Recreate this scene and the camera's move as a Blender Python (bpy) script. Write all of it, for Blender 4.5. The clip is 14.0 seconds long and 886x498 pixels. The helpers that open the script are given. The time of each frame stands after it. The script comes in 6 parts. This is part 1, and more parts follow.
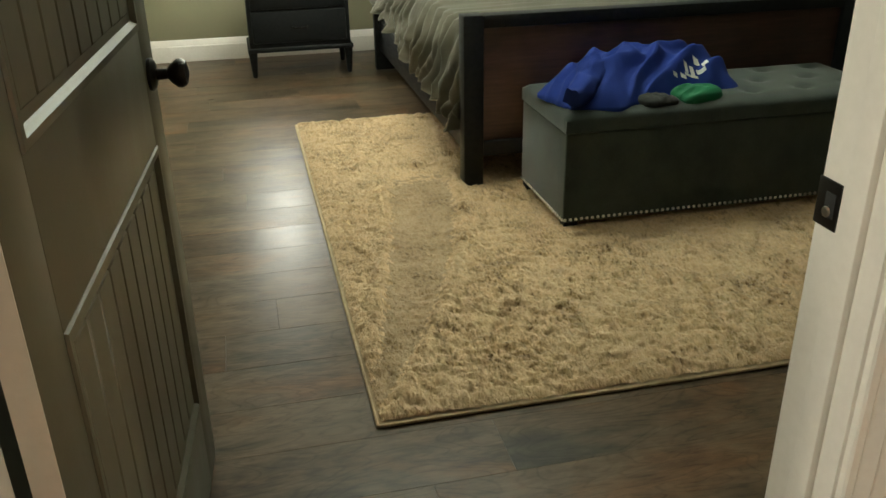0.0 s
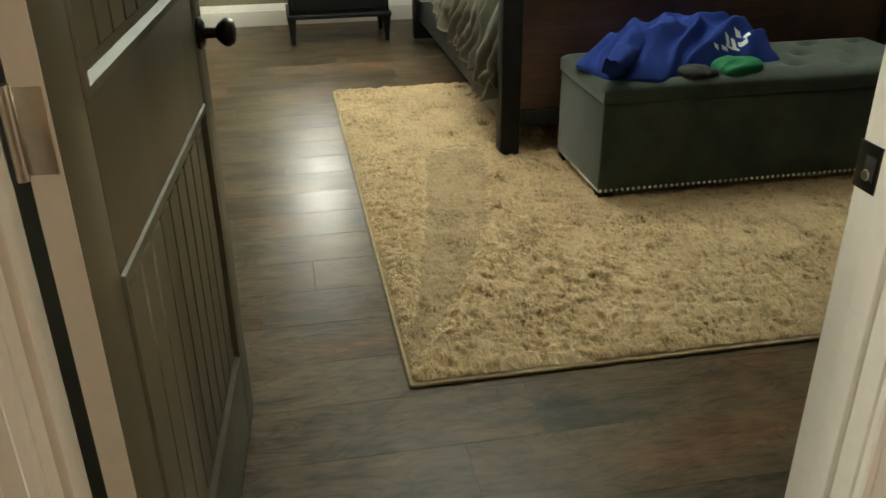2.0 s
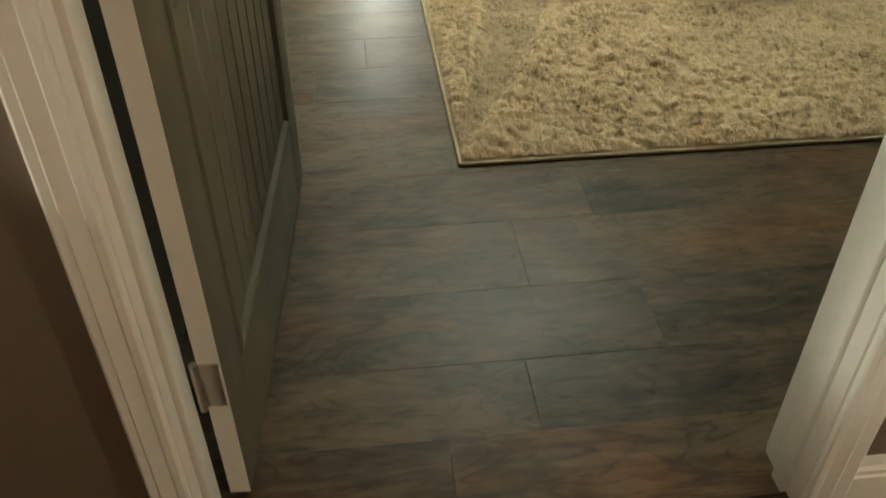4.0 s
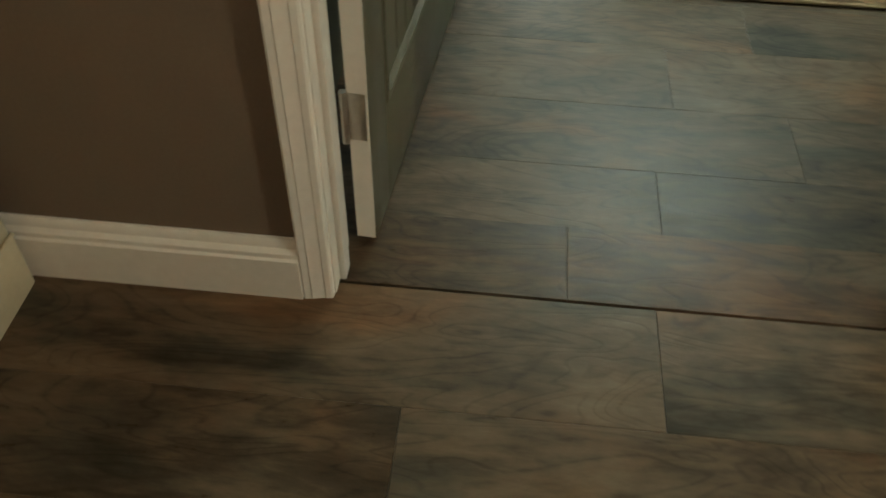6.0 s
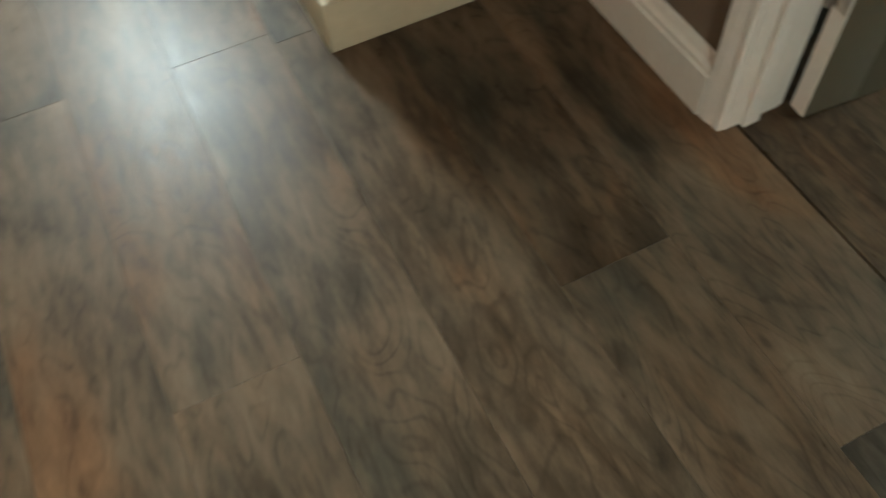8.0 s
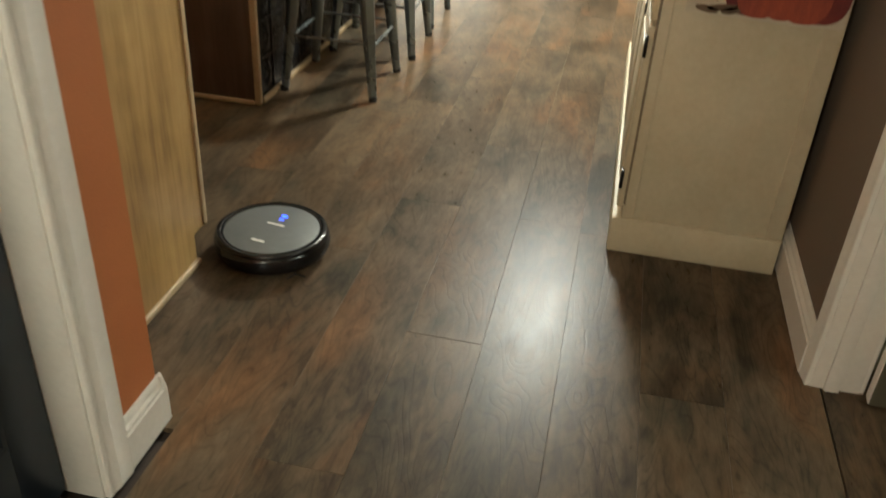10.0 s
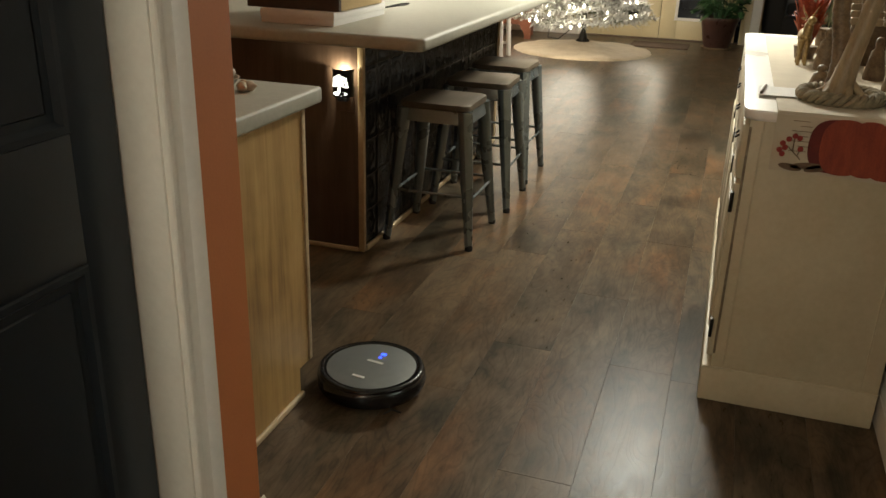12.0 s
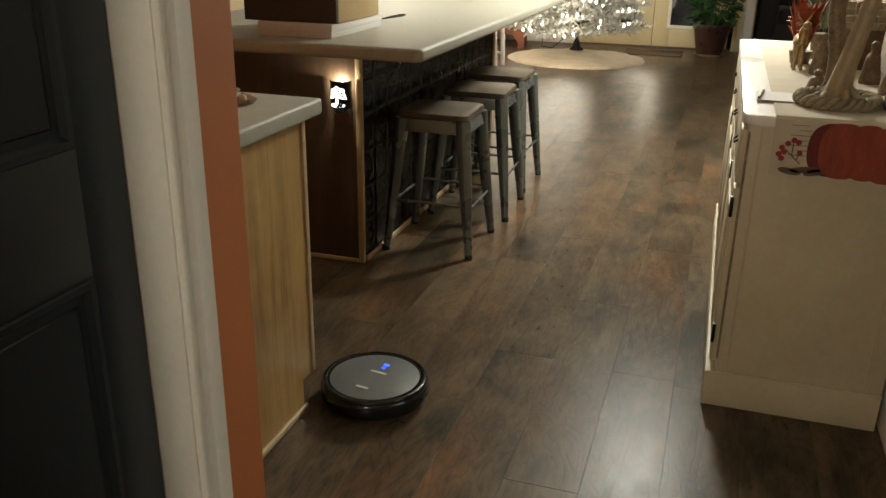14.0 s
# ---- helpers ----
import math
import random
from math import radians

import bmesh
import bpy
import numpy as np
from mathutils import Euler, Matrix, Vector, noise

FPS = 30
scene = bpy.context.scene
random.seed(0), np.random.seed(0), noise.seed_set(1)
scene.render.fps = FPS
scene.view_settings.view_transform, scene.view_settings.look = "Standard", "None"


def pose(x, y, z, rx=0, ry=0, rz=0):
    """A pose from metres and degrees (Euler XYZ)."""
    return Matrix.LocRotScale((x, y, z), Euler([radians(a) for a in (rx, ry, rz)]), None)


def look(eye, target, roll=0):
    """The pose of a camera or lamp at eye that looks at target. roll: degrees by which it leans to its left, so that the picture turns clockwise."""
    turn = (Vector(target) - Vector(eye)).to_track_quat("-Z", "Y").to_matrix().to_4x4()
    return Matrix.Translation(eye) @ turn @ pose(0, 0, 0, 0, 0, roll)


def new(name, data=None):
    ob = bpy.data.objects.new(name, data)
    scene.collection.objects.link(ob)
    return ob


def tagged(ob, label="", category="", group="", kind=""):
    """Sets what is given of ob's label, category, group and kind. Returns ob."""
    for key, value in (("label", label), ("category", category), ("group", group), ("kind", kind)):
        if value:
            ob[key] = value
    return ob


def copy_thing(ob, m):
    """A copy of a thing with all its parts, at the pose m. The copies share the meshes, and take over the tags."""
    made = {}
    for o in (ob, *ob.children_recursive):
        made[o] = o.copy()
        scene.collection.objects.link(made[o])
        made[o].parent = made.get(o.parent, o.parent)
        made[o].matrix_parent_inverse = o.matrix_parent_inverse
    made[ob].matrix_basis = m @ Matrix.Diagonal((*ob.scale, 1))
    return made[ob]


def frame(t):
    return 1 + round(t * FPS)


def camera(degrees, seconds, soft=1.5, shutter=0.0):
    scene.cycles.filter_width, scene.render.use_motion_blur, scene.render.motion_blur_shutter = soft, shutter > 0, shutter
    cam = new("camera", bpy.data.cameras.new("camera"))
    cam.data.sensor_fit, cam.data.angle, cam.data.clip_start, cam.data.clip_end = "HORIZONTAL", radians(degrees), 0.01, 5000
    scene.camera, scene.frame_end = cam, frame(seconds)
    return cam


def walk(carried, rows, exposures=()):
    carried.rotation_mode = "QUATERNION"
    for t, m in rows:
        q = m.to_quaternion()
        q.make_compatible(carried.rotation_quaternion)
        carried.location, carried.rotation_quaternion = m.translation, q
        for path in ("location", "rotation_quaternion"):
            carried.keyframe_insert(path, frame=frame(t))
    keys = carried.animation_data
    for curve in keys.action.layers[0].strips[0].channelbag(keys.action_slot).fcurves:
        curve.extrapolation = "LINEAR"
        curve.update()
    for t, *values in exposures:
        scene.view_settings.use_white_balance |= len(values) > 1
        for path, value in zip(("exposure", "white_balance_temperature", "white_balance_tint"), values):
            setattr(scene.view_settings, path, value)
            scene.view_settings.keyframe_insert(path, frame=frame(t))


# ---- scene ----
cam = camera(55.2, 14.0, shutter=0.4)
PATH = [
    (0, (-0.690, -0.347, 1.316), (1.079, -0.751, 0.476), -1.0),
    (0.5, (-0.700, -0.341, 1.317), (1.068, -0.739, 0.470), -0.8),
    (1, (-0.710, -0.339, 1.317), (1.055, -0.736, 0.465), -0.5),
    (1.5, (-0.716, -0.329, 1.313), (1.046, -0.700, 0.443), -0.5),
    (2, (-0.723, -0.326, 1.307), (1.035, -0.653, 0.412), -0.6),
    (2.5, (-0.727, -0.316, 1.303), (1.032, -0.581, 0.387), -0.5),
    (3, (-0.725, -0.322, 1.276), (0.974, -0.549, 0.245), -0.4),
    (3.5, (-0.718, -0.329, 1.235), (0.891, -0.532, 0.064), -0.2),
    (5.8, (-0.938, -0.292, 1.111), (0.467, -0.258, -0.340), 0.7),
    (6, (-0.915, -0.313, 1.082), (0.476, -0.188, -0.368), 1.2),
    (6.5, (-0.789, -0.397, 1.097), (0.339, -0.044, -0.517), 1.5),
    (7, (-0.796, -0.396, 1.065), (0.153, 0.050, -0.638), 0.4),
    (7.5, (-0.781, -0.539, 1.084), (-0.109, 0.167, -0.663), -2.9),
    (8, (-0.838, -0.739, 1.121), (-0.398, 0.290, -0.537), -4.2),
    (8.2, (-0.791, -0.800, 1.205), (-0.531, 0.260, -0.471), -5.9),
    (10.3, (-0.605, -1.912, 1.344), (-0.980, -0.183, 0.412), 3.4),
    (10.5, (-0.604, -1.929, 1.351), (-1.023, -0.182, 0.471), 2.9),
    (11, (-0.601, -1.952, 1.364), (-1.106, -0.188, 0.569), 2.2),
    (11.5, (-0.595, -1.960, 1.372), (-1.136, -0.188, 0.618), 1.8),
    (12, (-0.588, -1.958, 1.369), (-1.158, -0.187, 0.635), 1.7),
    (12.5, (-0.596, -1.960, 1.367), (-1.170, -0.185, 0.645), 1.6),
    (13, (-0.609, -1.967, 1.370), (-1.182, -0.190, 0.652), 1.4),
    (13.5, (-0.610, -1.970, 1.368), (-1.179, -0.188, 0.660), 1.3),
    (14, (-0.603, -1.966, 1.367), (-1.167, -0.184, 0.656), 0.9),
]
EXPOSURES = [(0, 0.24, 6350, -1), (3.5, 0.32, 6350, -2), (6.0, 0.66, 5750, -9), (7.0, 0.76, 5450, -9), (7.5, 0.80, 5250, -8), (8.0, 0.75, 5250, -4), (10.5, 0.32, 6200, 1), (11.5, -0.15, 6300, 3), (12.5, -0.30, 6300, 3), (14.0, -0.30, 6300, 3)]
walk(cam, [(t, look(eye, target, roll)) for t, eye, target, roll in PATH],
     exposures=EXPOSURES)

# ---- light ----
world = bpy.data.worlds.new("night")
scene.world = world
world.use_nodes = True
world.node_tree.nodes["Background"].inputs[0].default_value = (0.02, 0.025, 0.04, 1)
world.node_tree.nodes["Background"].inputs[1].default_value = 0.1


def lamp(name, kind, place, power, colour, size, target=None):
    data = bpy.data.lights.new(name, kind)
    data.energy, data.color = power, colour
    if kind == "AREA":
        data.shape, data.size = "DISK", size
    else:
        data.shadow_soft_size = size
    ob = new(name, data)
    ob.matrix_world = look(place, target) if target else pose(*place)
    return ob


LIVING_LIGHT = (-0.82, 2.82, 1.96)
# bedroom's overhead light, placed as an added uplight for soft ceiling bounce
BEDROOM_LIGHT = (3.1, -1.15, 1.86)
# added fill for the far room, set aside so its reflection stays hidden
FAR_FILL = (-4.0, 6.7, 2.36)
CEIL_TOP = 2.44
# unseen hall fill, added low so upright faces catch more than the floor
HALL_FILL = (-1.27, -3.26, 1.50)
BED_LAMP = (5.28, -0.52, 1.22)
lamp("living_bulb", "POINT", LIVING_LIGHT, 192, (1.0, 0.94, 0.83), 0.12)
lamp("far_fill_light", "POINT", FAR_FILL, 190, (1.0, 0.86, 0.68), 0.14)
lamp("hall_fill_light", "POINT", HALL_FILL, 66, (1.0, 0.93, 0.74), 0.10)
lamp("bedroom_bounce_fill", "AREA", BEDROOM_LIGHT, 122, (0.93, 0.97, 0.88), 0.30, (BEDROOM_LIGHT[0], BEDROOM_LIGHT[1] + 0.0001, CEIL_TOP))
lamp("bedside_bulb", "POINT", BED_LAMP, 24, (1.0, 0.92, 0.80), 0.09)


# ---- materials ----
def material(name):
    mat = bpy.data.materials.new(name)
    mat.use_nodes = True
    nodes = mat.node_tree.nodes
    return mat, nodes, mat.node_tree.links, nodes["Principled BSDF"]


def add(nodes, kind, **values):
    node = nodes.new(kind)
    for key, value in values.items():
        node.inputs[key].default_value = value
    return node


def ramp(nodes, stops):
    node = nodes.new("ShaderNodeValToRGB")
    while len(node.color_ramp.elements) < len(stops):
        node.color_ramp.elements.new(0.5)
    for e, (at, colour) in zip(node.color_ramp.elements, stops):
        e.position, e.color = at, (*colour, 1)
    return node


def surface(name, dark, light, scale=6.0, rough=0.5, metal=0.0, bump=0.1, fine=80.0, stretch=(1, 1, 1), gloss_range=0.12, depth=0.002, sheen=0.0, spec=0.5):
    """Two colours mixed by noise at two scales, with relief and uneven gloss."""
    mat, nodes, links, bsdf = material(name)
    coord = nodes.new("ShaderNodeNewGeometry")
    mapping = add(nodes, "ShaderNodeMapping", Scale=stretch)
    links.new(coord.outputs["Position"], mapping.inputs["Vector"])
    big = add(nodes, "ShaderNodeTexNoise", Scale=scale, Detail=4.0, Roughness=0.6)
    small = add(nodes, "ShaderNodeTexNoise", Scale=fine, Detail=3.0, Roughness=0.6)
    for n in (big, small):
        links.new(mapping.outputs[0], n.inputs["Vector"])
    mix = nodes.new("ShaderNodeMath")
    mix.operation = "MULTIPLY_ADD"
    mix.inputs[1].default_value = 0.35
    links.new(small.outputs[0], mix.inputs[0])
    scaled = nodes.new("ShaderNodeMath")
    scaled.operation = "MULTIPLY"
    scaled.inputs[1].default_value = 0.65
    links.new(big.outputs[0], scaled.inputs[0])
    links.new(scaled.outputs[0], mix.inputs[2])
    colour = ramp(nodes, [(0.34, dark), (0.66, light)])
    links.new(mix.outputs[0], colour.inputs[0])
    links.new(colour.outputs[0], bsdf.inputs["Base Color"])
    gloss = nodes.new("ShaderNodeMapRange")
    gloss.inputs[3].default_value, gloss.inputs[4].default_value = max(0.03, rough - gloss_range), min(1, rough + gloss_range)
    links.new(big.outputs[0], gloss.inputs[0])
    links.new(gloss.outputs[0], bsdf.inputs["Roughness"])
    bsdf.inputs["Metallic"].default_value = metal
    bsdf.inputs["Specular IOR Level"].default_value = spec
    if sheen:
        bsdf.inputs["Sheen Weight"].default_value = sheen
        bsdf.inputs["Sheen Roughness"].default_value = 0.4
    if bump:
        relief = add(nodes, "ShaderNodeBump", Strength=bump, Distance=depth)
        links.new(mix.outputs[0], relief.inputs["Height"])
        links.new(relief.outputs[0], bsdf.inputs["Normal"])
    return mat


def wood(name, stops, grain=(14, 1.2, 14), rough=0.38, bump=0.25, vary=0.0, ring=3.0, figure_scale=0.55, knots=0.0, gloss=0.5, span=(0.27, 0.70)):
    """Boards with grain along one axis; each piece takes its own tone and figure."""
    mat, nodes, links, bsdf = material(name)
    geo = nodes.new("ShaderNodeNewGeometry")
    info = nodes.new("ShaderNodeObjectInfo")
    own = nodes.new("ShaderNodeMath")
    own.operation = "ADD"
    links.new(geo.outputs["Random Per Island"], own.inputs[0])
    links.new(info.outputs["Random"], own.inputs[1])
    tone = nodes.new("ShaderNodeMath")
    tone.operation = "FRACT"
    links.new(own.outputs[0], tone.inputs[0])
    shift = nodes.new("ShaderNodeVectorMath")
    shift.operation = "MULTIPLY_ADD"
    shift.inputs[1].default_value = (37.0, 53.0, 19.0)
    links.new(tone.outputs[0], shift.inputs[0])
    links.new(geo.outputs["Position"], shift.inputs[2])
    mapping = add(nodes, "ShaderNodeMapping", Scale=grain)
    links.new(shift.outputs[0], mapping.inputs["Vector"])
    figure = add(nodes, "ShaderNodeTexNoise", Scale=figure_scale, Detail=2.0, Roughness=0.5, Distortion=0.6)
    links.new(mapping.outputs[0], figure.inputs["Vector"])
    rings = nodes.new("ShaderNodeMath")
    rings.operation = "MULTIPLY"
    rings.inputs[1].default_value = ring * 6.0
    links.new(figure.outputs[0], rings.inputs[0])
    wave = nodes.new("ShaderNodeMath")
    wave.operation = "SINE"
    links.new(rings.outputs[0], wave.inputs[0])
    fibre = add(nodes, "ShaderNodeTexNoise", Scale=6.0, Detail=5.0, Roughness=0.65)
    links.new(mapping.outputs[0], fibre.inputs["Vector"])
    spot_map = add(nodes, "ShaderNodeMapping", Scale=(15.0, 3.6, 15.0))
    links.new(shift.outputs[0], spot_map.inputs["Vector"])
    spots = add(nodes, "ShaderNodeTexNoise", Scale=1.0, Detail=8.0, Roughness=0.66, Distortion=0.5)
    links.new(spot_map.outputs[0], spots.inputs["Vector"])
    blotch = add(nodes, "ShaderNodeTexNoise", Scale=3.2, Detail=3.0, Roughness=0.6)
    links.new(shift.outputs[0], blotch.inputs["Vector"])
    total = None
    # thin dark lines along the growth rings
    lift = nodes.new("ShaderNodeMath")
    lift.operation = "MULTIPLY_ADD"
    lift.inputs[1].default_value, lift.inputs[2].default_value = 0.5, 0.5
    links.new(wave.outputs[0], lift.inputs[0])
    groove = nodes.new("ShaderNodeMath")
    groove.operation = "POWER"
    groove.inputs[1].default_value = 7.0
    links.new(lift.outputs[0], groove.inputs[0])
    for source, weight in ((groove if knots else wave, -0.045 if knots else 0.05), (fibre, 0.40 - knots * 0.5), (blotch, 0.60 - knots), (spots, knots * 1.25), (tone, vary)):
        node = nodes.new("ShaderNodeMath")
        node.operation = "MULTIPLY_ADD"
        node.inputs[1].default_value = weight
        links.new(source.outputs[0], node.inputs[0])
        if total:
            links.new(total.outputs[0], node.inputs[2])
        else:
            node.inputs[2].default_value = 0.0
        total = node
    spread = nodes.new("ShaderNodeMapRange")
    spread.inputs[1].default_value, spread.inputs[2].default_value = span[0] + vary * 0.3, span[1] + vary * 0.7
    bsdf.inputs["Specular IOR Level"].default_value = gloss
    links.new(total.outputs[0], spread.inputs[0])
    colour = ramp(nodes, stops)
    links.new(spread.outputs[0], colour.inputs[0])
    if knots:
        # rusty and smoky zones within a board
        zone_map = add(nodes, "ShaderNodeMapping", Scale=(4.5, 1.6, 4.5), Location=(5.0, 2.0, 8.0))
        links.new(shift.outputs[0], zone_map.inputs["Vector"])
        zone = add(nodes, "ShaderNodeTexNoise", Scale=1.0, Detail=4.0, Roughness=0.6, Distortion=0.4)
        links.new(zone_map.outputs[0], zone.inputs["Vector"])
        tint = ramp(nodes, [(0.34, (0.55, 0.64, 0.68)), (0.46, (0.98, 1.0, 0.98)), (0.56, (1.04, 1.0, 0.92)), (0.68, (1.30, 1.0, 0.76))])
        links.new(zone.outputs[0], tint.inputs[0])
        blend = nodes.new("ShaderNodeMixRGB")
        blend.blend_type = "MULTIPLY"
        blend.inputs[0].default_value = 1.0
        links.new(colour.outputs[0], blend.inputs[1])
        links.new(tint.outputs[0], blend.inputs[2])
        links.new(blend.outputs[0], bsdf.inputs["Base Color"])
    else:
        links.new(colour.outputs[0], bsdf.inputs["Base Color"])
    gloss = nodes.new("ShaderNodeMapRange")
    gloss.inputs[3].default_value, gloss.inputs[4].default_value = rough - 0.10, rough + 0.14
    links.new(fibre.outputs[0], gloss.inputs[0])
    wear = nodes.new("ShaderNodeMath")
    wear.operation = "MULTIPLY_ADD"
    wear.inputs[1].default_value = 0.05 if knots else 0.0
    links.new(tone.outputs[0], wear.inputs[0])
    links.new(gloss.outputs[0], wear.inputs[2])
    links.new(wear.outputs[0], bsdf.inputs["Roughness"])
    height = nodes.new("ShaderNodeMath")
    height.operation = "MULTIPLY_ADD"
    height.inputs[1].default_value = -0.40 if knots else 0.25
    links.new((groove if knots else wave).outputs[0], height.inputs[0])
    links.new(fibre.outputs[0], height.inputs[2])
    relief = add(nodes, "ShaderNodeBump", Strength=bump, Distance=0.0025)
    links.new(height.outputs[0], relief.inputs["Height"])
    links.new(relief.outputs[0], bsdf.inputs["Normal"])
    return mat


def glow(name, colour, strength, base=(0.8, 0.8, 0.8)):
    mat, nodes, links, bsdf = material(name)
    bsdf.inputs["Base Color"].default_value = (*base, 1)
    bsdf.inputs["Emission Color"].default_value = (*colour, 1)
    bsdf.inputs["Emission Strength"].default_value = strength
    return mat


FLOOR = wood("hand_scraped_plank", [(0.0, (0.016, 0.0115, 0.008)), (0.30, (0.062, 0.043, 0.027)), (0.6, (0.132, 0.094, 0.061)), (1.0, (0.215, 0.160, 0.108))], grain=(9, 2.4, 9), rough=0.29, bump=0.12, vary=0.06, ring=16.0, figure_scale=0.9, knots=0.30, gloss=0.14, span=(0.27, 0.72))
SUBFLOOR = surface("dark_joint", (0.03, 0.021, 0.015), (0.045, 0.032, 0.023), rough=0.8)
WHITE = surface("white_trim_paint", (0.70, 0.66, 0.60), (0.80, 0.76, 0.70), scale=3, rough=0.42, bump=0.05, fine=60)
BROWN_WALL = surface("brown_wall_paint", (0.150, 0.112, 0.080), (0.180, 0.136, 0.098), scale=2, rough=0.75, bump=0.25, fine=160)
OLIVE_WALL = surface("olive_wall_paint", (0.155, 0.145, 0.085), (0.185, 0.172, 0.104), scale=2, rough=0.75, bump=0.25, fine=160)
ORANGE_WALL = surface("burnt_orange_wall_paint", (0.42, 0.135, 0.040), (0.49, 0.165, 0.052), scale=2, rough=0.7, bump=0.25, fine=160)
CREAM_WALL = surface("cream_wall_paint", (0.52, 0.44, 0.30), (0.60, 0.51, 0.36), scale=2, rough=0.7, bump=0.25, fine=160)
CEILING = surface("ceiling_paint", (0.60, 0.57, 0.52), (0.68, 0.65, 0.60), scale=3, rough=0.9, bump=0.3, fine=60)
DOOR_PAINT = surface("taupe_door_paint", (0.082, 0.074, 0.048), (0.106, 0.095, 0.062), scale=4, rough=0.42, bump=0.12, fine=120, stretch=(3, 3, 0.6))
BLACK_DOOR = surface("black_door_paint", (0.009, 0.016, 0.025), (0.014, 0.023, 0.034), scale=4, rough=0.4, bump=0.1, fine=120)
CREAM = surface("distressed_cream_paint", (0.50, 0.43, 0.29), (0.60, 0.53, 0.38), scale=5, rough=0.5, bump=0.1, fine=50)
WORN = surface("worn_dark_edge", (0.10, 0.07, 0.045), (0.34, 0.27, 0.18), scale=25, rough=0.6, bump=0.2, fine=120)
CREAM_TOP = surface("white_cabinet_top", (0.76, 0.73, 0.67), (0.84, 0.81, 0.76), scale=5, rough=0.3, bump=0.04, fine=50)
BLACK_WOOD = surface("black_stained_wood", (0.010, 0.011, 0.013), (0.019, 0.020, 0.022), scale=10, spec=0.22, rough=0.45, bump=0.12, fine=60, stretch=(1, 5, 5))
RED_WOOD = wood("red_brown_wood", [(0.0, (0.028, 0.015, 0.012)), (0.5, (0.066, 0.032, 0.024)), (1.0, (0.125, 0.062, 0.045))], grain=(14, 1.2, 14), rough=0.42, bump=0.2)
VELVET = surface("grey_green_velvet", (0.030, 0.040, 0.037), (0.066, 0.078, 0.068), scale=5, rough=0.9, bump=0.15, fine=300, sheen=0.45, spec=0.15)
NAIL = surface("nickel_nailhead", (0.72, 0.70, 0.66), (0.85, 0.83, 0.78), rough=0.3, metal=0.35, bump=0)
NICKEL = surface("satin_nickel", (0.5, 0.47, 0.42), (0.62, 0.58, 0.52), scale=30, rough=0.35, metal=1.0, bump=0.05)
BRONZE = surface("oil_rubbed_bronze", (0.010, 0.009, 0.008), (0.022, 0.018, 0.015), scale=20, rough=0.35, metal=0.6, bump=0.05)
BLUE_CLOTH = surface("royal_blue_jersey", (0.012, 0.026, 0.15), (0.020, 0.040, 0.21), scale=8, rough=0.95, bump=0.2, fine=400, spec=0.12)
GREEN_CLOTH = surface("green_cloth", (0.004, 0.095, 0.035), (0.008, 0.14, 0.055), scale=8, rough=0.85, bump=0.2, fine=400)
DARK_CLOTH = surface("dark_cloth", (0.012, 0.013, 0.012), (0.025, 0.027, 0.024), scale=8, rough=0.9, bump=0.2, fine=400)
PRINT = surface("white_print", (0.66, 0.66, 0.64), (0.76, 0.76, 0.74), rough=0.6, bump=0)
COVER = surface("taupe_bed_cover", (0.16, 0.148, 0.110), (0.24, 0.222, 0.165), scale=6, rough=0.8, bump=0.25, fine=250, sheen=0.3)
OAK = wood("honey_oak_veneer", [(0.0, (0.21, 0.115, 0.036)), (0.5, (0.40, 0.25, 0.092)), (1.0, (0.53, 0.36, 0.155))], grain=(14, 14, 1.0), rough=0.42, bump=0.12, ring=4.0)
DARK_OAK = wood("brown_veneer", [(0.0, (0.065, 0.040, 0.027)), (0.5, (0.105, 0.067, 0.047)), (1.0, (0.15, 0.100, 0.072))], grain=(14, 14, 1.0), rough=0.45, bump=0.1, ring=4.0)
COUNTER = surface("beige_laminate", (0.335, 0.325, 0.265), (0.41, 0.40, 0.335), scale=40, rough=0.55, bump=0.02, fine=240)
PALE_OAK = wood("pale_oak_strip", [(0.0, (0.34, 0.24, 0.13)), (0.5, (0.46, 0.35, 0.21)), (1.0, (0.58, 0.46, 0.30))], grain=(14, 1.0, 14), rough=0.45, bump=0.1)
TIN = surface("black_pressed_tin", (0.014, 0.015, 0.017), (0.030, 0.030, 0.033), scale=14, rough=0.24, metal=0.4, bump=0.08)
GUNMETAL = surface("gunmetal_steel", (0.17, 0.195, 0.20), (0.23, 0.255, 0.26), scale=6, rough=0.28, metal=0.6, bump=0.02, fine=70)
SEAT_WOOD = wood("grey_brown_seat_wood", [(0.0, (0.045, 0.034, 0.023)), (0.5, (0.088, 0.068, 0.046)), (1.0, (0.14, 0.112, 0.078))], rough=0.5, bump=0.2)
ROBOT_TOP = surface("grey_robot_top", (0.135, 0.145, 0.145), (0.165, 0.175, 0.175), scale=30, rough=0.35, bump=0.02, fine=300)
ROBOT_BLACK = surface("gloss_black_plastic", (0.006, 0.006, 0.007), (0.010, 0.010, 0.011), scale=10, rough=0.14, bump=0, gloss_range=0.05)
RUBBER = surface("matt_black_rubber", (0.010, 0.010, 0.010), (0.02, 0.02, 0.02), scale=20, rough=0.8, bump=0.1)
BLUE_LED = glow("blue_led", (0.02, 0.06, 1.0), 5.0, (0.05, 0.05, 0.3))
BULB = glow("warm_bulb", (1.0, 0.88, 0.70), 9.0)
SHADE = glow("lamp_shade", (1.0, 0.97, 0.92), 13.0)
DIFFUSER = glow("ceiling_diffuser", (1.0, 0.86, 0.66), 9.0)


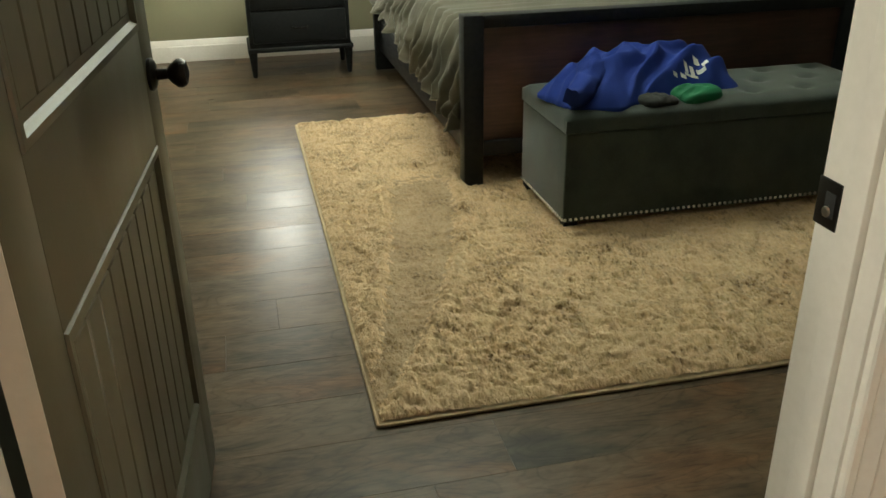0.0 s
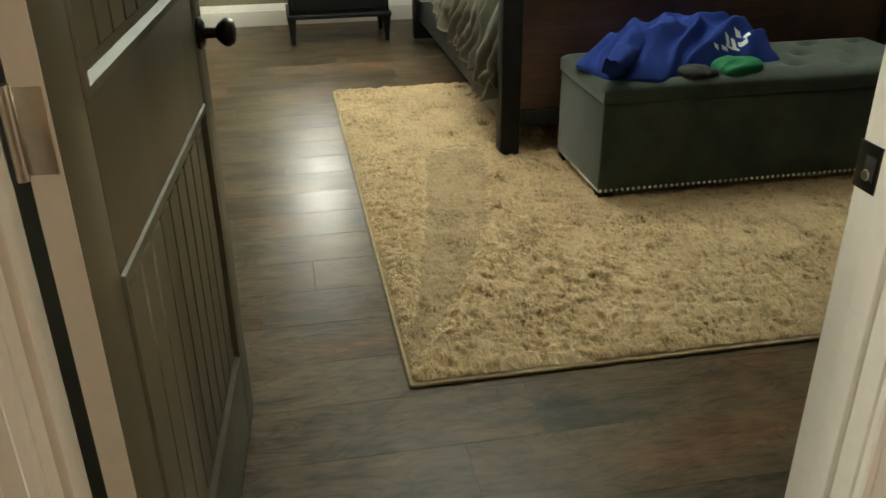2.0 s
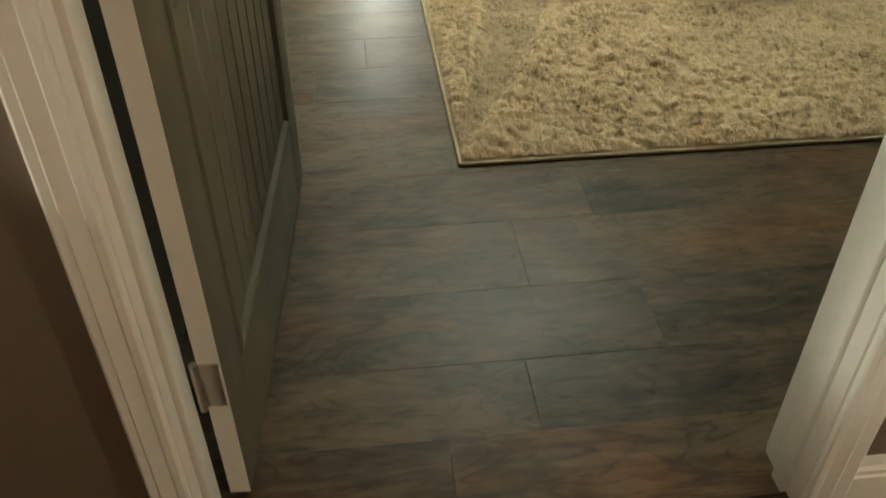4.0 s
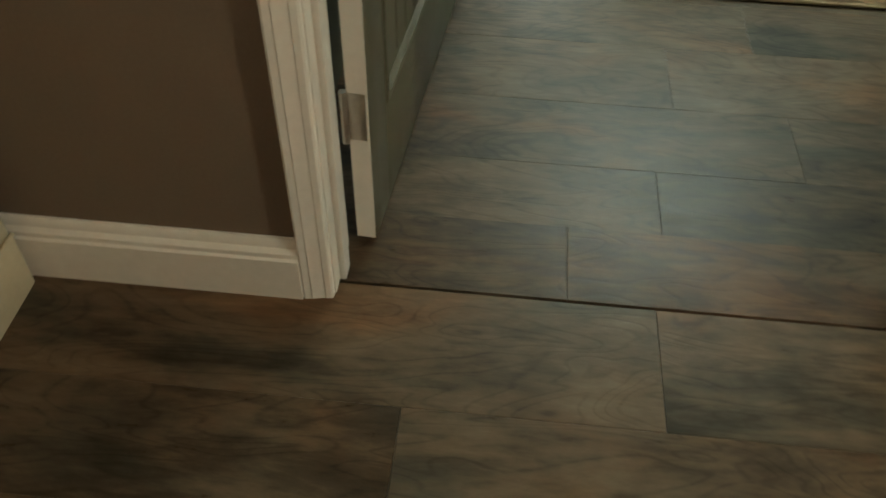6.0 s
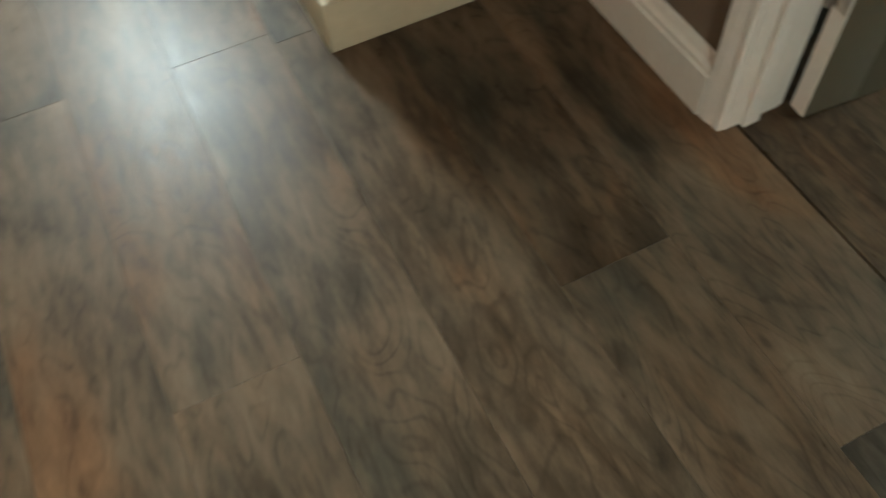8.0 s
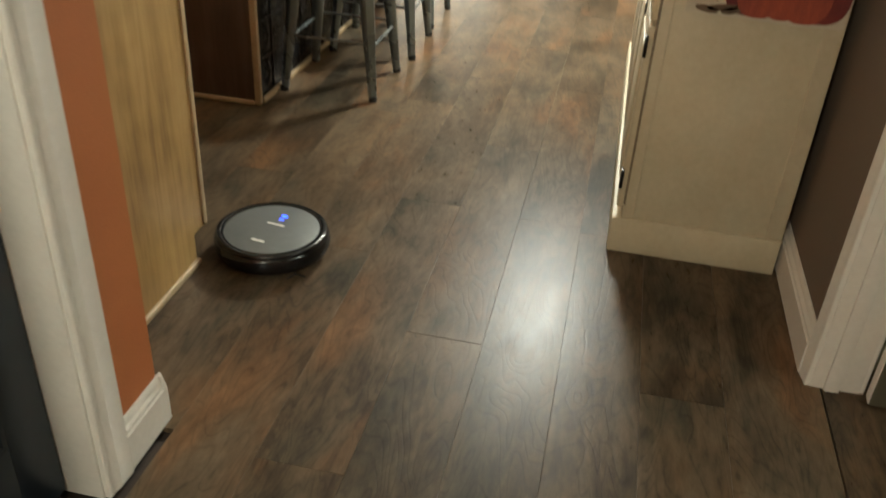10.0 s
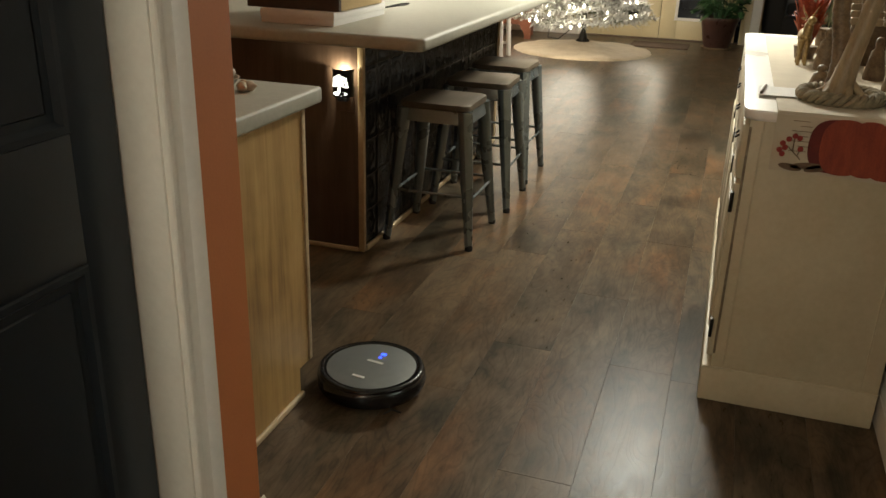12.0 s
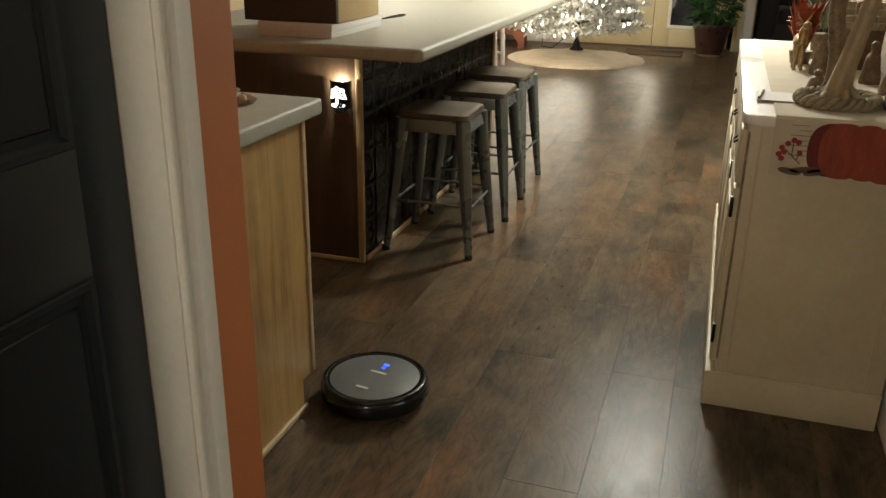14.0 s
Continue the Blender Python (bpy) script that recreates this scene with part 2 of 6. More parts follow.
# ---- building helpers ----
def box(bm, x0, y0, z0, x1, y1, z1, bevel=0.0, segments=2):
    made = bmesh.ops.create_cube(bm, size=1.0)["verts"]
    for v in made:
        v.co = Vector(((x0 + x1) / 2 + v.co.x * (x1 - x0), (y0 + y1) / 2 + v.co.y * (y1 - y0), (z0 + z1) / 2 + v.co.z * (z1 - z0)))
    if bevel:
        edges = list({e for v in made for e in v.link_edges})
        bmesh.ops.bevel(bm, geom=edges, offset=bevel, segments=segments, profile=0.5, affect="EDGES")
    return bm


def boxed(x0, y0, z0, x1, y1, z1, bevel=0.0, segments=2):
    return box(bmesh.new(), x0, y0, z0, x1, y1, z1, bevel, segments)


def lathe(profile, centre=(0, 0, 0), steps=32, bm=None, axis=None):
    """A turned solid from rows of (radius, height)."""
    bm = bm or bmesh.new()
    turn = axis.to_track_quat("Z", "Y").to_matrix() if axis else Matrix.Identity(3)
    rings = []
    for r, z in profile:
        rings.append([bm.verts.new(Vector(centre) + turn @ Vector((r * math.cos(a), r * math.sin(a), z))) for a in (2 * math.pi * k / steps for k in range(steps))])
    for a, b in zip(rings, rings[1:]):
        for k in range(steps):
            bm.faces.new((a[k], a[(k + 1) % steps], b[(k + 1) % steps], b[k]))
    bm.faces.new(rings[0][::-1])
    bm.faces.new(rings[-1])
    return bm


def tube(bm, points, radius, steps=8):
    """A round bar along points; radius is one number or one for each point."""
    radii = radius if isinstance(radius, (list, tuple)) else [radius] * len(points)
    points = [Vector(p) for p in points]
    rings = []
    for k, p in enumerate(points):
        ahead = (points[min(k + 1, len(points) - 1)] - points[max(k - 1, 0)]).normalized()
        side = ahead.orthogonal().normalized() if k == 0 else (side - ahead * side.dot(ahead)).normalized()
        up = ahead.cross(side)
        rings.append([bm.verts.new(p + radii[k] * (math.cos(a) * side + math.sin(a) * up)) for a in (2 * math.pi * n / steps for n in range(steps))])
    for a, b in zip(rings, rings[1:]):
        for n in range(steps):
            bm.faces.new((a[n], a[(n + 1) % steps], b[(n + 1) % steps], b[n]))
    bm.faces.new(rings[0][::-1])
    bm.faces.new(rings[-1])
    return bm


def prism(bm, outline, z0, z1, place=None):
    """An outline (x, y) raised from z0 to z1, then laid at a pose."""
    m = place or Matrix.Identity(4)
    low = [bm.verts.new(m @ Vector((x, y, z0))) for x, y in outline]
    high = [bm.verts.new(m @ Vector((x, y, z1))) for x, y in outline]
    bm.faces.new(low[::-1])
    bm.faces.new(high)
    for k in range(len(outline)):
        j = (k + 1) % len(outline)
        bm.faces.new((low[k], low[j], high[j], high[k]))
    return bm


def mesh_of(name, bm, mat, smooth=40):
    bmesh.ops.recalc_face_normals(bm, faces=bm.faces)
    data = bpy.data.meshes.new(name)
    if smooth:
        limit = radians(smooth)
        for f in bm.faces:
            f.smooth = True
        for e in bm.edges:
            if len(e.link_faces) == 2 and e.calc_face_angle(0) > limit:
                e.smooth = False
    bm.to_mesh(data)
    bm.free()
    data.materials.append(mat)
    return data


def thing(name, place, label, category, group="", kind=""):
    ob = new(name)
    ob.empty_display_size = 0.05
    ob.matrix_world = place if isinstance(place, Matrix) else pose(*place)
    ob["at"] = [c for row in ob.matrix_world for c in row]
    return tagged(ob, label, category, group, kind)


def home(ob):
    while ob.parent:
        ob = ob.parent
    return Matrix([list(ob["at"])[4 * k : 4 * k + 4] for k in range(4)]) if "at" in ob else Matrix.Identity(4)


def part(name, bm, mat, parent, label="", smooth=40):
    """One mesh, modelled in world coordinates, as a part of a thing or of a part."""
    bm.transform(home(parent).inverted())
    ob = new(name, mesh_of(name, bm, mat, smooth))
    ob.parent = parent
    return tagged(ob, label)


def solid(name, bm, mat, label="", category="", group="", kind="", smooth=40):
    return tagged(new(name, mesh_of(name, bm, mat, smooth)), label, category, group, kind)


def structure(name, bm, mat, label, category):
    return solid(name, bm, mat, label, category, kind="structure", smooth=30)


# ---- plan ----
CEIL = 2.44
T = 0.114            # partition thickness
HINGE_Y, LATCH_Y = -0.053, -0.988   # faces of the bedroom door's jambs
HALL_X = -1.45       # face of the wall with the black door
CORNER_Y = -0.58     # where that wall ends
DOOR_H = 2.04


def wall_box(name, x0, y0, x1, y1, mat, label, z0=0.0, z1=CEIL):
    return structure(name, boxed(x0, y0, z0, x1, y1, z1), mat, label, "wall")


# subfloor under the planks
structure("floor", boxed(-6.2, -3.6, -0.12, 6.2, 11.6, -0.016), SUBFLOOR, "dark underlay beneath wide wooden planks", "floor")
structure("ceiling", boxed(-6.2, -4.9, CEIL, 6.2, 11.6, CEIL + 0.12), CEILING, "plain off-white painted ceiling", "ceiling")

# partition between the hall and the bedroom, brown towards the hall, olive towards the bedroom
half = T / 2
wall_box("wall_partition_hall_a", 0, HINGE_Y + 0.02, half, 3.1, BROWN_WALL, "dark brown painted partition beside the bedroom door")
wall_box("wall_partition_hall_b", 0, -3.5, half, LATCH_Y - 0.02, BROWN_WALL, "dark brown painted partition beside the bedroom door")
wall_box("wall_partition_bedroom_a", half, HINGE_Y + 0.02, T, 3.1, OLIVE_WALL, "olive painted bedroom partition")
wall_box("wall_partition_bedroom_b", half, -4.8, T, LATCH_Y - 0.02, OLIVE_WALL, "olive painted bedroom partition")
wall_box("wall_lintel_hall", 0, LATCH_Y - 0.02, half, HINGE_Y + 0.02, BROWN_WALL, "brown wall above the bedroom door", DOOR_H + 0.02)
wall_box("wall_lintel_bedroom", half, LATCH_Y - 0.02, T, HINGE_Y + 0.02, OLIVE_WALL, "olive wall above the bedroom door", DOOR_H + 0.02)
# bedroom shell
wall_box("wall_bedroom_head", 5.72, -4.8, 5.84, 0.45, OLIVE_WALL, "dark olive painted wall behind the nightstand")
wall_box("wall_bedroom_right", T, -4.72, 5.72, -4.6, OLIVE_WALL, "olive painted bedroom wall")
wall_box("wall_bedroom_left", T, 0.45, 5.84, 0.57, OLIVE_WALL, "olive painted bedroom wall")
# hidden block, added to keep light out of the slot behind the door
wall_box("wall_gap_darkener", T, 0.06, 0.96, 0.45, OLIVE_WALL, "unseen olive wall block added to darken the gap behind the open door")
# hall wall with the black door
BD0, BD1 = -1.635, -0.815   # clear opening of the black door
wall_box("wall_hall_left_a", HALL_X - T, BD1 + 0.02, HALL_X, CORNER_Y, ORANGE_WALL, "burnt orange painted wall end")
wall_box("wall_hall_left_b", HALL_X - T, -3.5, HALL_X, BD0 - 0.02, ORANGE_WALL, "burnt orange painted hall wall")
wall_box("wall_hall_left_lintel", HALL_X - T, BD0 - 0.02, HALL_X, BD1 + 0.02, ORANGE_WALL, "burnt orange wall above the black door", DOOR_H + 0.02)
wall_box("wall_hall_back", HALL_X - T, -3.5, 0.0, -3.38, BROWN_WALL, "brown wall closing the hall")
wall_box("wall_kitchen_back", -6.1, -0.72, HALL_X - T, -0.60, ORANGE_WALL, "burnt orange kitchen wall")
wall_box("wall_kitchen_left", -6.2, -0.72, -6.1, 9.25, CREAM_WALL, "cream painted kitchen wall")
# living room shell; the far wall has a double door
DL, DM, DR, FAR = -2.33, -1.43, -0.53, 9.1
wall_box("wall_far_a", -6.2, FAR, DL - 0.05, FAR + 0.14, CREAM_WALL, "cream painted far wall")
wall_box("wall_far_lintel", DL - 0.05, FAR, DR + 0.05, FAR + 0.14, CREAM_WALL, "cream wall above the double door", DOOR_H + 0.05)
wall_box("wall_far_b", DR + 0.05, FAR, -0.36, FAR + 0.14, CREAM_WALL, "cream wall strip beside the double door")
wall_box("wall_far_c", -0.36, 11.0, 3.6, 11.12, CREAM_WALL, "cream wall behind the sofa")
wall_box("wall_alcove", -0.36, FAR + 0.14, -0.24, 11.0, CREAM_WALL, "cream return wall")
wall_box("wall_living_right", 3.6, 3.0, 3.72, 11.12, CREAM_WALL, "cream living room wall")
wall_box("wall_living_near", T, 3.1, 3.72, 3.22, CREAM_WALL, "cream living room wall")


# ---- trim ----
def baseboard(x0, y0, x1, y1, out, height=0.126, thick=0.015, name="baseboard", label="white painted moulded baseboard"):
    """Along a wall from (x0, y0) to (x1, y1), standing out towards the unit vector out."""
    a, b, o = Vector((x0, y0, 0)), Vector((x1, y1, 0)), Vector((*out, 0))
    rows = [(0, 0), (thick, 0), (thick, height * 0.70), (thick * 0.80, height * 0.73), (thick * 0.80, height * 0.80), (thick * 0.45, height * 0.86), (thick * 0.40, height * 0.95), (thick * 0.2, height), (0, height)]
    bm = bmesh.new()
    low = [bm.verts.new(a + o * (d + 0.0005) + Vector((0, 0, z))) for d, z in rows]
    high = [bm.verts.new(b + o * (d + 0.0005) + Vector((0, 0, z))) for d, z in rows]
    bm.faces.new(low)
    bm.faces.new(high[::-1])
    for k in range(len(rows)):
        j = (k + 1) % len(rows)
        bm.faces.new((low[k], low[j], high[j], high[k]))
    return structure(name, bm, WHITE, label, "baseboard")


def casing(name, x, out, edge, away, z1, label, width=0.062):
    """A moulded upright casing on a wall at x; it starts at the jamb's edge and runs away along y."""
    rows = [(0, 0), (0, 0.010), (0.003, 0.0125), (0.012, 0.0135), (0.014, 0.0125), (0.024, 0.0145), (0.034, 0.0175), (0.036, 0.0165), (width - 0.004, 0.0185), (width, 0.0155), (width, 0)]
    bm = bmesh.new()
    prism(bm, [(x + out * (d + 0.0005), edge + away * w) for w, d in rows], 0.0, z1)
    return structure(name, bm, WHITE, label, "door casing")


baseboard(0, 0.0, 0, 3.1, (-1, 0), thick=0.021)
baseboard(0, -3.4, 0, LATCH_Y - 0.068, (-1, 0))
baseboard(5.72, 0.45, 5.72, -4.6, (-1, 0), height=0.155)
baseboard(T, -4.6, 5.72, -4.6, (0, 1), height=0.155)
baseboard(T, -4.6, T, LATCH_Y - 0.075, (1, 0), height=0.155)
baseboard(HALL_X, BD1 + 0.087, HALL_X, CORNER_Y + 0.015, (1, 0))
baseboard(HALL_X - T, CORNER_Y, HALL_X + 0.015, CORNER_Y, (0, 1))
baseboard(HALL_X, -3.38, HALL_X, BD0 - 0.087, (1, 0))
baseboard(-6.1, FAR, DL - 0.13, FAR, (0, -1), height=0.15)

# bedroom doorway: jambs, stops, casings on both sides
bm = bmesh.new()
box(bm, -0.001, HINGE_Y, 0, T + 0.001, HINGE_Y + 0.019, DOOR_H + 0.02, 0.002)
box(bm, 0.030, HINGE_Y - 0.011, 0, 0.066, HINGE_Y + 0.001, DOOR_H, 0.003)
structure("door_jamb_hinge", bm, WHITE, "white painted door jamb with hinges", "door jamb")
bm = bmesh.new()
box(bm, -0.001, LATCH_Y - 0.019, 0, T + 0.001, LATCH_Y, DOOR_H + 0.02, 0.002)
box(bm, 0.030, LATCH_Y - 0.001, 0, 0.066, LATCH_Y + 0.011, DOOR_H, 0.003)
structure("door_jamb_latch", bm, WHITE, "white painted door jamb with a dark strike plate", "door jamb")
structure("door_jamb_head", boxed(-0.001, LATCH_Y, DOOR_H, T + 0.001, HINGE_Y, DOOR_H + 0.02, 0.002), WHITE, "white painted door head", "door jamb")
for x, out in ((0, -1), (T, 1)):
    casing("trim_casing", x, out, HINGE_Y + 0.003, 1, DOOR_H + 0.07, "white moulded casing at the hinge side", width=0.050)
    casing("trim_casing", x, out, LATCH_Y - 0.006, -1, DOOR_H + 0.07, "white moulded casing at the latch side")
    structure("trim_casing", boxed(min(x, x + out * 0.018), LATCH_Y - 0.006, DOOR_H + 0.006, max(x, x + out * 0.018), HINGE_Y + 0.006, DOOR_H + 0.07, 0.003), WHITE, "white casing over the bedroom door", "door casing")

# black door's frame
for y, way in ((BD1, 1), (BD0, -1)):
    structure("door_jamb_closet", boxed(HALL_X - T, min(y, y + way * 0.019), 0, HALL_X + 0.001, max(y, y + way * 0.019), DOOR_H + 0.02, 0.002), WHITE, "white painted jamb of the black door", "door jamb")
    casing("trim_casing", HALL_X, 1, y + way * 0.006, way, DOOR_H + 0.07, "white moulded casing beside the black door", width=0.080)
structure("trim_casing", boxed(HALL_X, BD0, DOOR_H + 0.006, HALL_X + 0.018, BD1, DOOR_H + 0.07, 0.003), WHITE, "white casing over the black door", "door casing")


# ---- bedroom door, standing open ----
def panel_door(name, m, width, height, thick, mat, label, beads, group=""):
    """Local x along the door from the hinge, y through it (the seen face at y = 0, body towards +y), z up."""
    door = thing(name, m, label, "door", kind="structure")
    w = lambda bm: (bm.transform(m), bm)[1]
    stile, top_rail, lock_lo, lock_hi, bottom = 0.108, 0.13, 0.825, 1.040, 0.225
    for a, b in ((0, stile), (width - stile, width)):
        part("stile", w(boxed(a, 0, 0.012, b, thick, height, 0.002)), mat, door)
    for a, b in ((0.012, bottom), (lock_lo, lock_hi), (height - top_rail, height)):
        part("rail", w(boxed(stile, 0, a, width - stile, thick, b, 0.001)), mat, door)
    for lo, hi in ((bottom, lock_lo), (lock_hi, height - top_rail)):
        bm = bmesh.new()
        inset, slope = 0.006, 0.036
        for side in (0, 1):
            y_out, y_in = (0.0, inset) if side == 0 else (thick, thick - inset)
            inner = [(stile + slope, lo + slope), (width - stile - slope, lo + slope), (width - stile - slope, hi - slope), (stile + slope, hi - slope)]
            ring_at = lambda d: [(stile + d, lo + d), (width - stile - d, lo + d), (width - stile - d, hi - d), (stile + d, hi - d)]
            way = -1 if side == 0 else 1
            rows = ((ring_at(0.0), y_out), (ring_at(0.003), y_out + way * 0.004), (ring_at(0.014), y_out + way * 0.004), (ring_at(0.022), y_in), (inner, y_in))
            rings = [[bm.verts.new((x, y, z)) for x, z in ring] for ring, y in rows]
            for r0, r1 in zip(rings, rings[1:]):
                for k in range(4):
                    bm.faces.new((r0[k], r0[(k + 1) % 4], r1[(k + 1) % 4], r1[k]))
        part("moulding", w(bm), mat, door)
        a, b = stile + 0.036, width - stile - 0.036
        n = beads
        for k in range(n):
            x0, x1 = a + (b - a) * k / n, a + (b - a) * (k + 1) / n
            part("panel_board", w(boxed(x0 + 0.002, inset - 0.002, lo + 0.036, x1 - 0.002, thick - inset + 0.002, hi - 0.036, 0.003, 1)), mat, door)
    return door


OPEN = 85.7
DOOR_M = Matrix.Translation((T + 0.010, -0.101, 0)) @ Matrix.Rotation(radians(OPEN - 90), 4, "Z")
bedroom_door = panel_door("door_1", DOOR_M, 0.935, 2.03, 0.035, DOOR_PAINT, "taupe painted panelled bedroom door standing open", 9)
dm = lambda bm: (bm.transform(DOOR_M), bm)[1]
part("hinge_edge", dm(boxed(-0.0015, 0.001, 0.014, 0.0005, 0.034, 2.028)), WHITE, bedroom_door, "pale unpainted hinge edge")
for y, way in ((0, -1), (0.035, 1)):
    axis = Vector((0, way, 0))
    handle = part("door_knob", dm(lathe([(0.0, -0.002), (0.031, -0.002), (0.031, 0.006), (0.024, 0.012), (0.011, 0.014), (0.010, 0.034), (0.018, 0.040), (0.027, 0.052), (0.0275, 0.060), (0.022, 0.069), (0.008, 0.073), (0.0, 0.0735)], (0.872, y, 0.950), 28, axis=axis)), BRONZE, bedroom_door, "dark bronze round knob")
for z in (0.232, 1.0, 1.78):
    leaf = part("hinge", dm(boxed(-0.0035, 0.004, z, -0.001, 0.033, z + 0.089, 0.001)), NICKEL, bedroom_door, "satin nickel hinge leaf")
    part("hinge_pin", dm(tube(bmesh.new(), [(-0.006, 0.038, z - 0.004), (-0.006, 0.038, z + 0.093)], 0.0065, 12)), NICKEL, leaf)

strike = thing("strike_plate", (0.098, LATCH_Y, 0.94), "dark bronze strike plate on the white jamb", "strike plate")
bm = boxed(0.080, LATCH_Y - 0.001, 0.914, T + 0.006, LATCH_Y + 0.002, 0.972, 0.001)
part("plate", bm, BRONZE, strike)
# no hole is cut; a raised black block gives the latch opening's shade
part("latch_hole_shade", boxed(0.086, LATCH_Y + 0.0015, 0.928, 0.104, LATCH_Y + 0.0030, 0.958, 0.0010), RUBBER, strike, "solid black block for the shade in the latch opening")
part("strike_screw", lathe([(0.0, 0.0), (0.007, 0.0), (0.006, 0.002), (0.0, 0.0025)], (0.098, LATCH_Y + 0.003, 0.934), 14, axis=Vector((0, 1, 0))), NICKEL, strike, "nickel screw head")

# black panelled door, shut
BM = Matrix.Translation((HALL_X - 0.078, BD1 - 0.003, 0)) @ Matrix.Rotation(radians(-90), 4, "Z")
closet_door = panel_door("door_2", BM @ Matrix.Diagonal((1, -1, 1, 1)), BD1 - BD0 - 0.006, 2.03, 0.030, BLACK_DOOR, "black painted panelled door, shut", 1)


# ---- bedroom ----
rug_x0, rug_x1, rug_y0, rug_y1 = 1.068, 3.83, -2.96, -0.572
rug = thing("area_rug", (2.4, -2.0, 0), "tan shaggy area rug with a bound edge", "rug")


def rug_material(name, tone):
    mat, nodes, links, bsdf = material(name)
    geo = nodes.new("ShaderNodeNewGeometry")
    combed = add(nodes, "ShaderNodeMapping", Rotation=(0, 0, radians(-74)), Scale=(24.0, 60.0, 30.0))
    links.new(geo.outputs["Position"], combed.inputs["Vector"])
    wisps = add(nodes, "ShaderNodeTexNoise", Scale=1.6, Detail=5.0, Roughness=0.65, Distortion=0.7)
    links.new(combed.outputs[0], wisps.inputs["Vector"])
    patch = add(nodes, "ShaderNodeTexNoise", Scale=5.0, Detail=4.0, Roughness=0.6)
    links.new(geo.outputs["Position"], patch.inputs["Vector"])
    mixer = nodes.new("ShaderNodeMath")
    mixer.operation = "MULTIPLY_ADD"
    mixer.inputs[1].default_value = 0.55
    links.new(wisps.outputs[0], mixer.inputs[0])
    half_patch = nodes.new("ShaderNodeMath")
    half_patch.operation = "MULTIPLY"
    half_patch.inputs[1].default_value = 0.45
    links.new(patch.outputs[0], half_patch.inputs[0])
    links.new(half_patch.outputs[0], mixer.inputs[2])
    # darkest stop paints shade into the pits between wisps
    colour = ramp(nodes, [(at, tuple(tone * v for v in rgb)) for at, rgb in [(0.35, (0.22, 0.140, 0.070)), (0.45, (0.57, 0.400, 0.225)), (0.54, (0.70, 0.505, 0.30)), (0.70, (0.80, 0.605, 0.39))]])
    links.new(mixer.outputs[0], colour.inputs[0])
    links.new(colour.outputs[0], bsdf.inputs["Base Color"])
    bsdf.inputs["Roughness"].default_value = 0.95
    bsdf.inputs["Specular IOR Level"].default_value = 0.1
    bsdf.inputs["Sheen Weight"].default_value = 0.2
    relief = add(nodes, "ShaderNodeBump", Strength=1.0, Distance=0.012)
    links.new(wisps.outputs[0], relief.inputs["Height"])
    links.new(relief.outputs[0], bsdf.inputs["Normal"])
    return mat


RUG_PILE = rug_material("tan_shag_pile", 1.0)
# shading of pile brushed the other way, put in as a darker tone
BRUSHED_SHADE_PILE = rug_material("brushed_shade_pile", 0.70)
BINDING = surface("tan_woven_binding", (0.36, 0.27, 0.16), (0.50, 0.39, 0.25), scale=40, rough=0.9, bump=0.3, fine=300)
part("backing", boxed(rug_x0, rug_y0, 0.001, rug_x1, rug_y1, 0.010, 0.003), BINDING, rug)


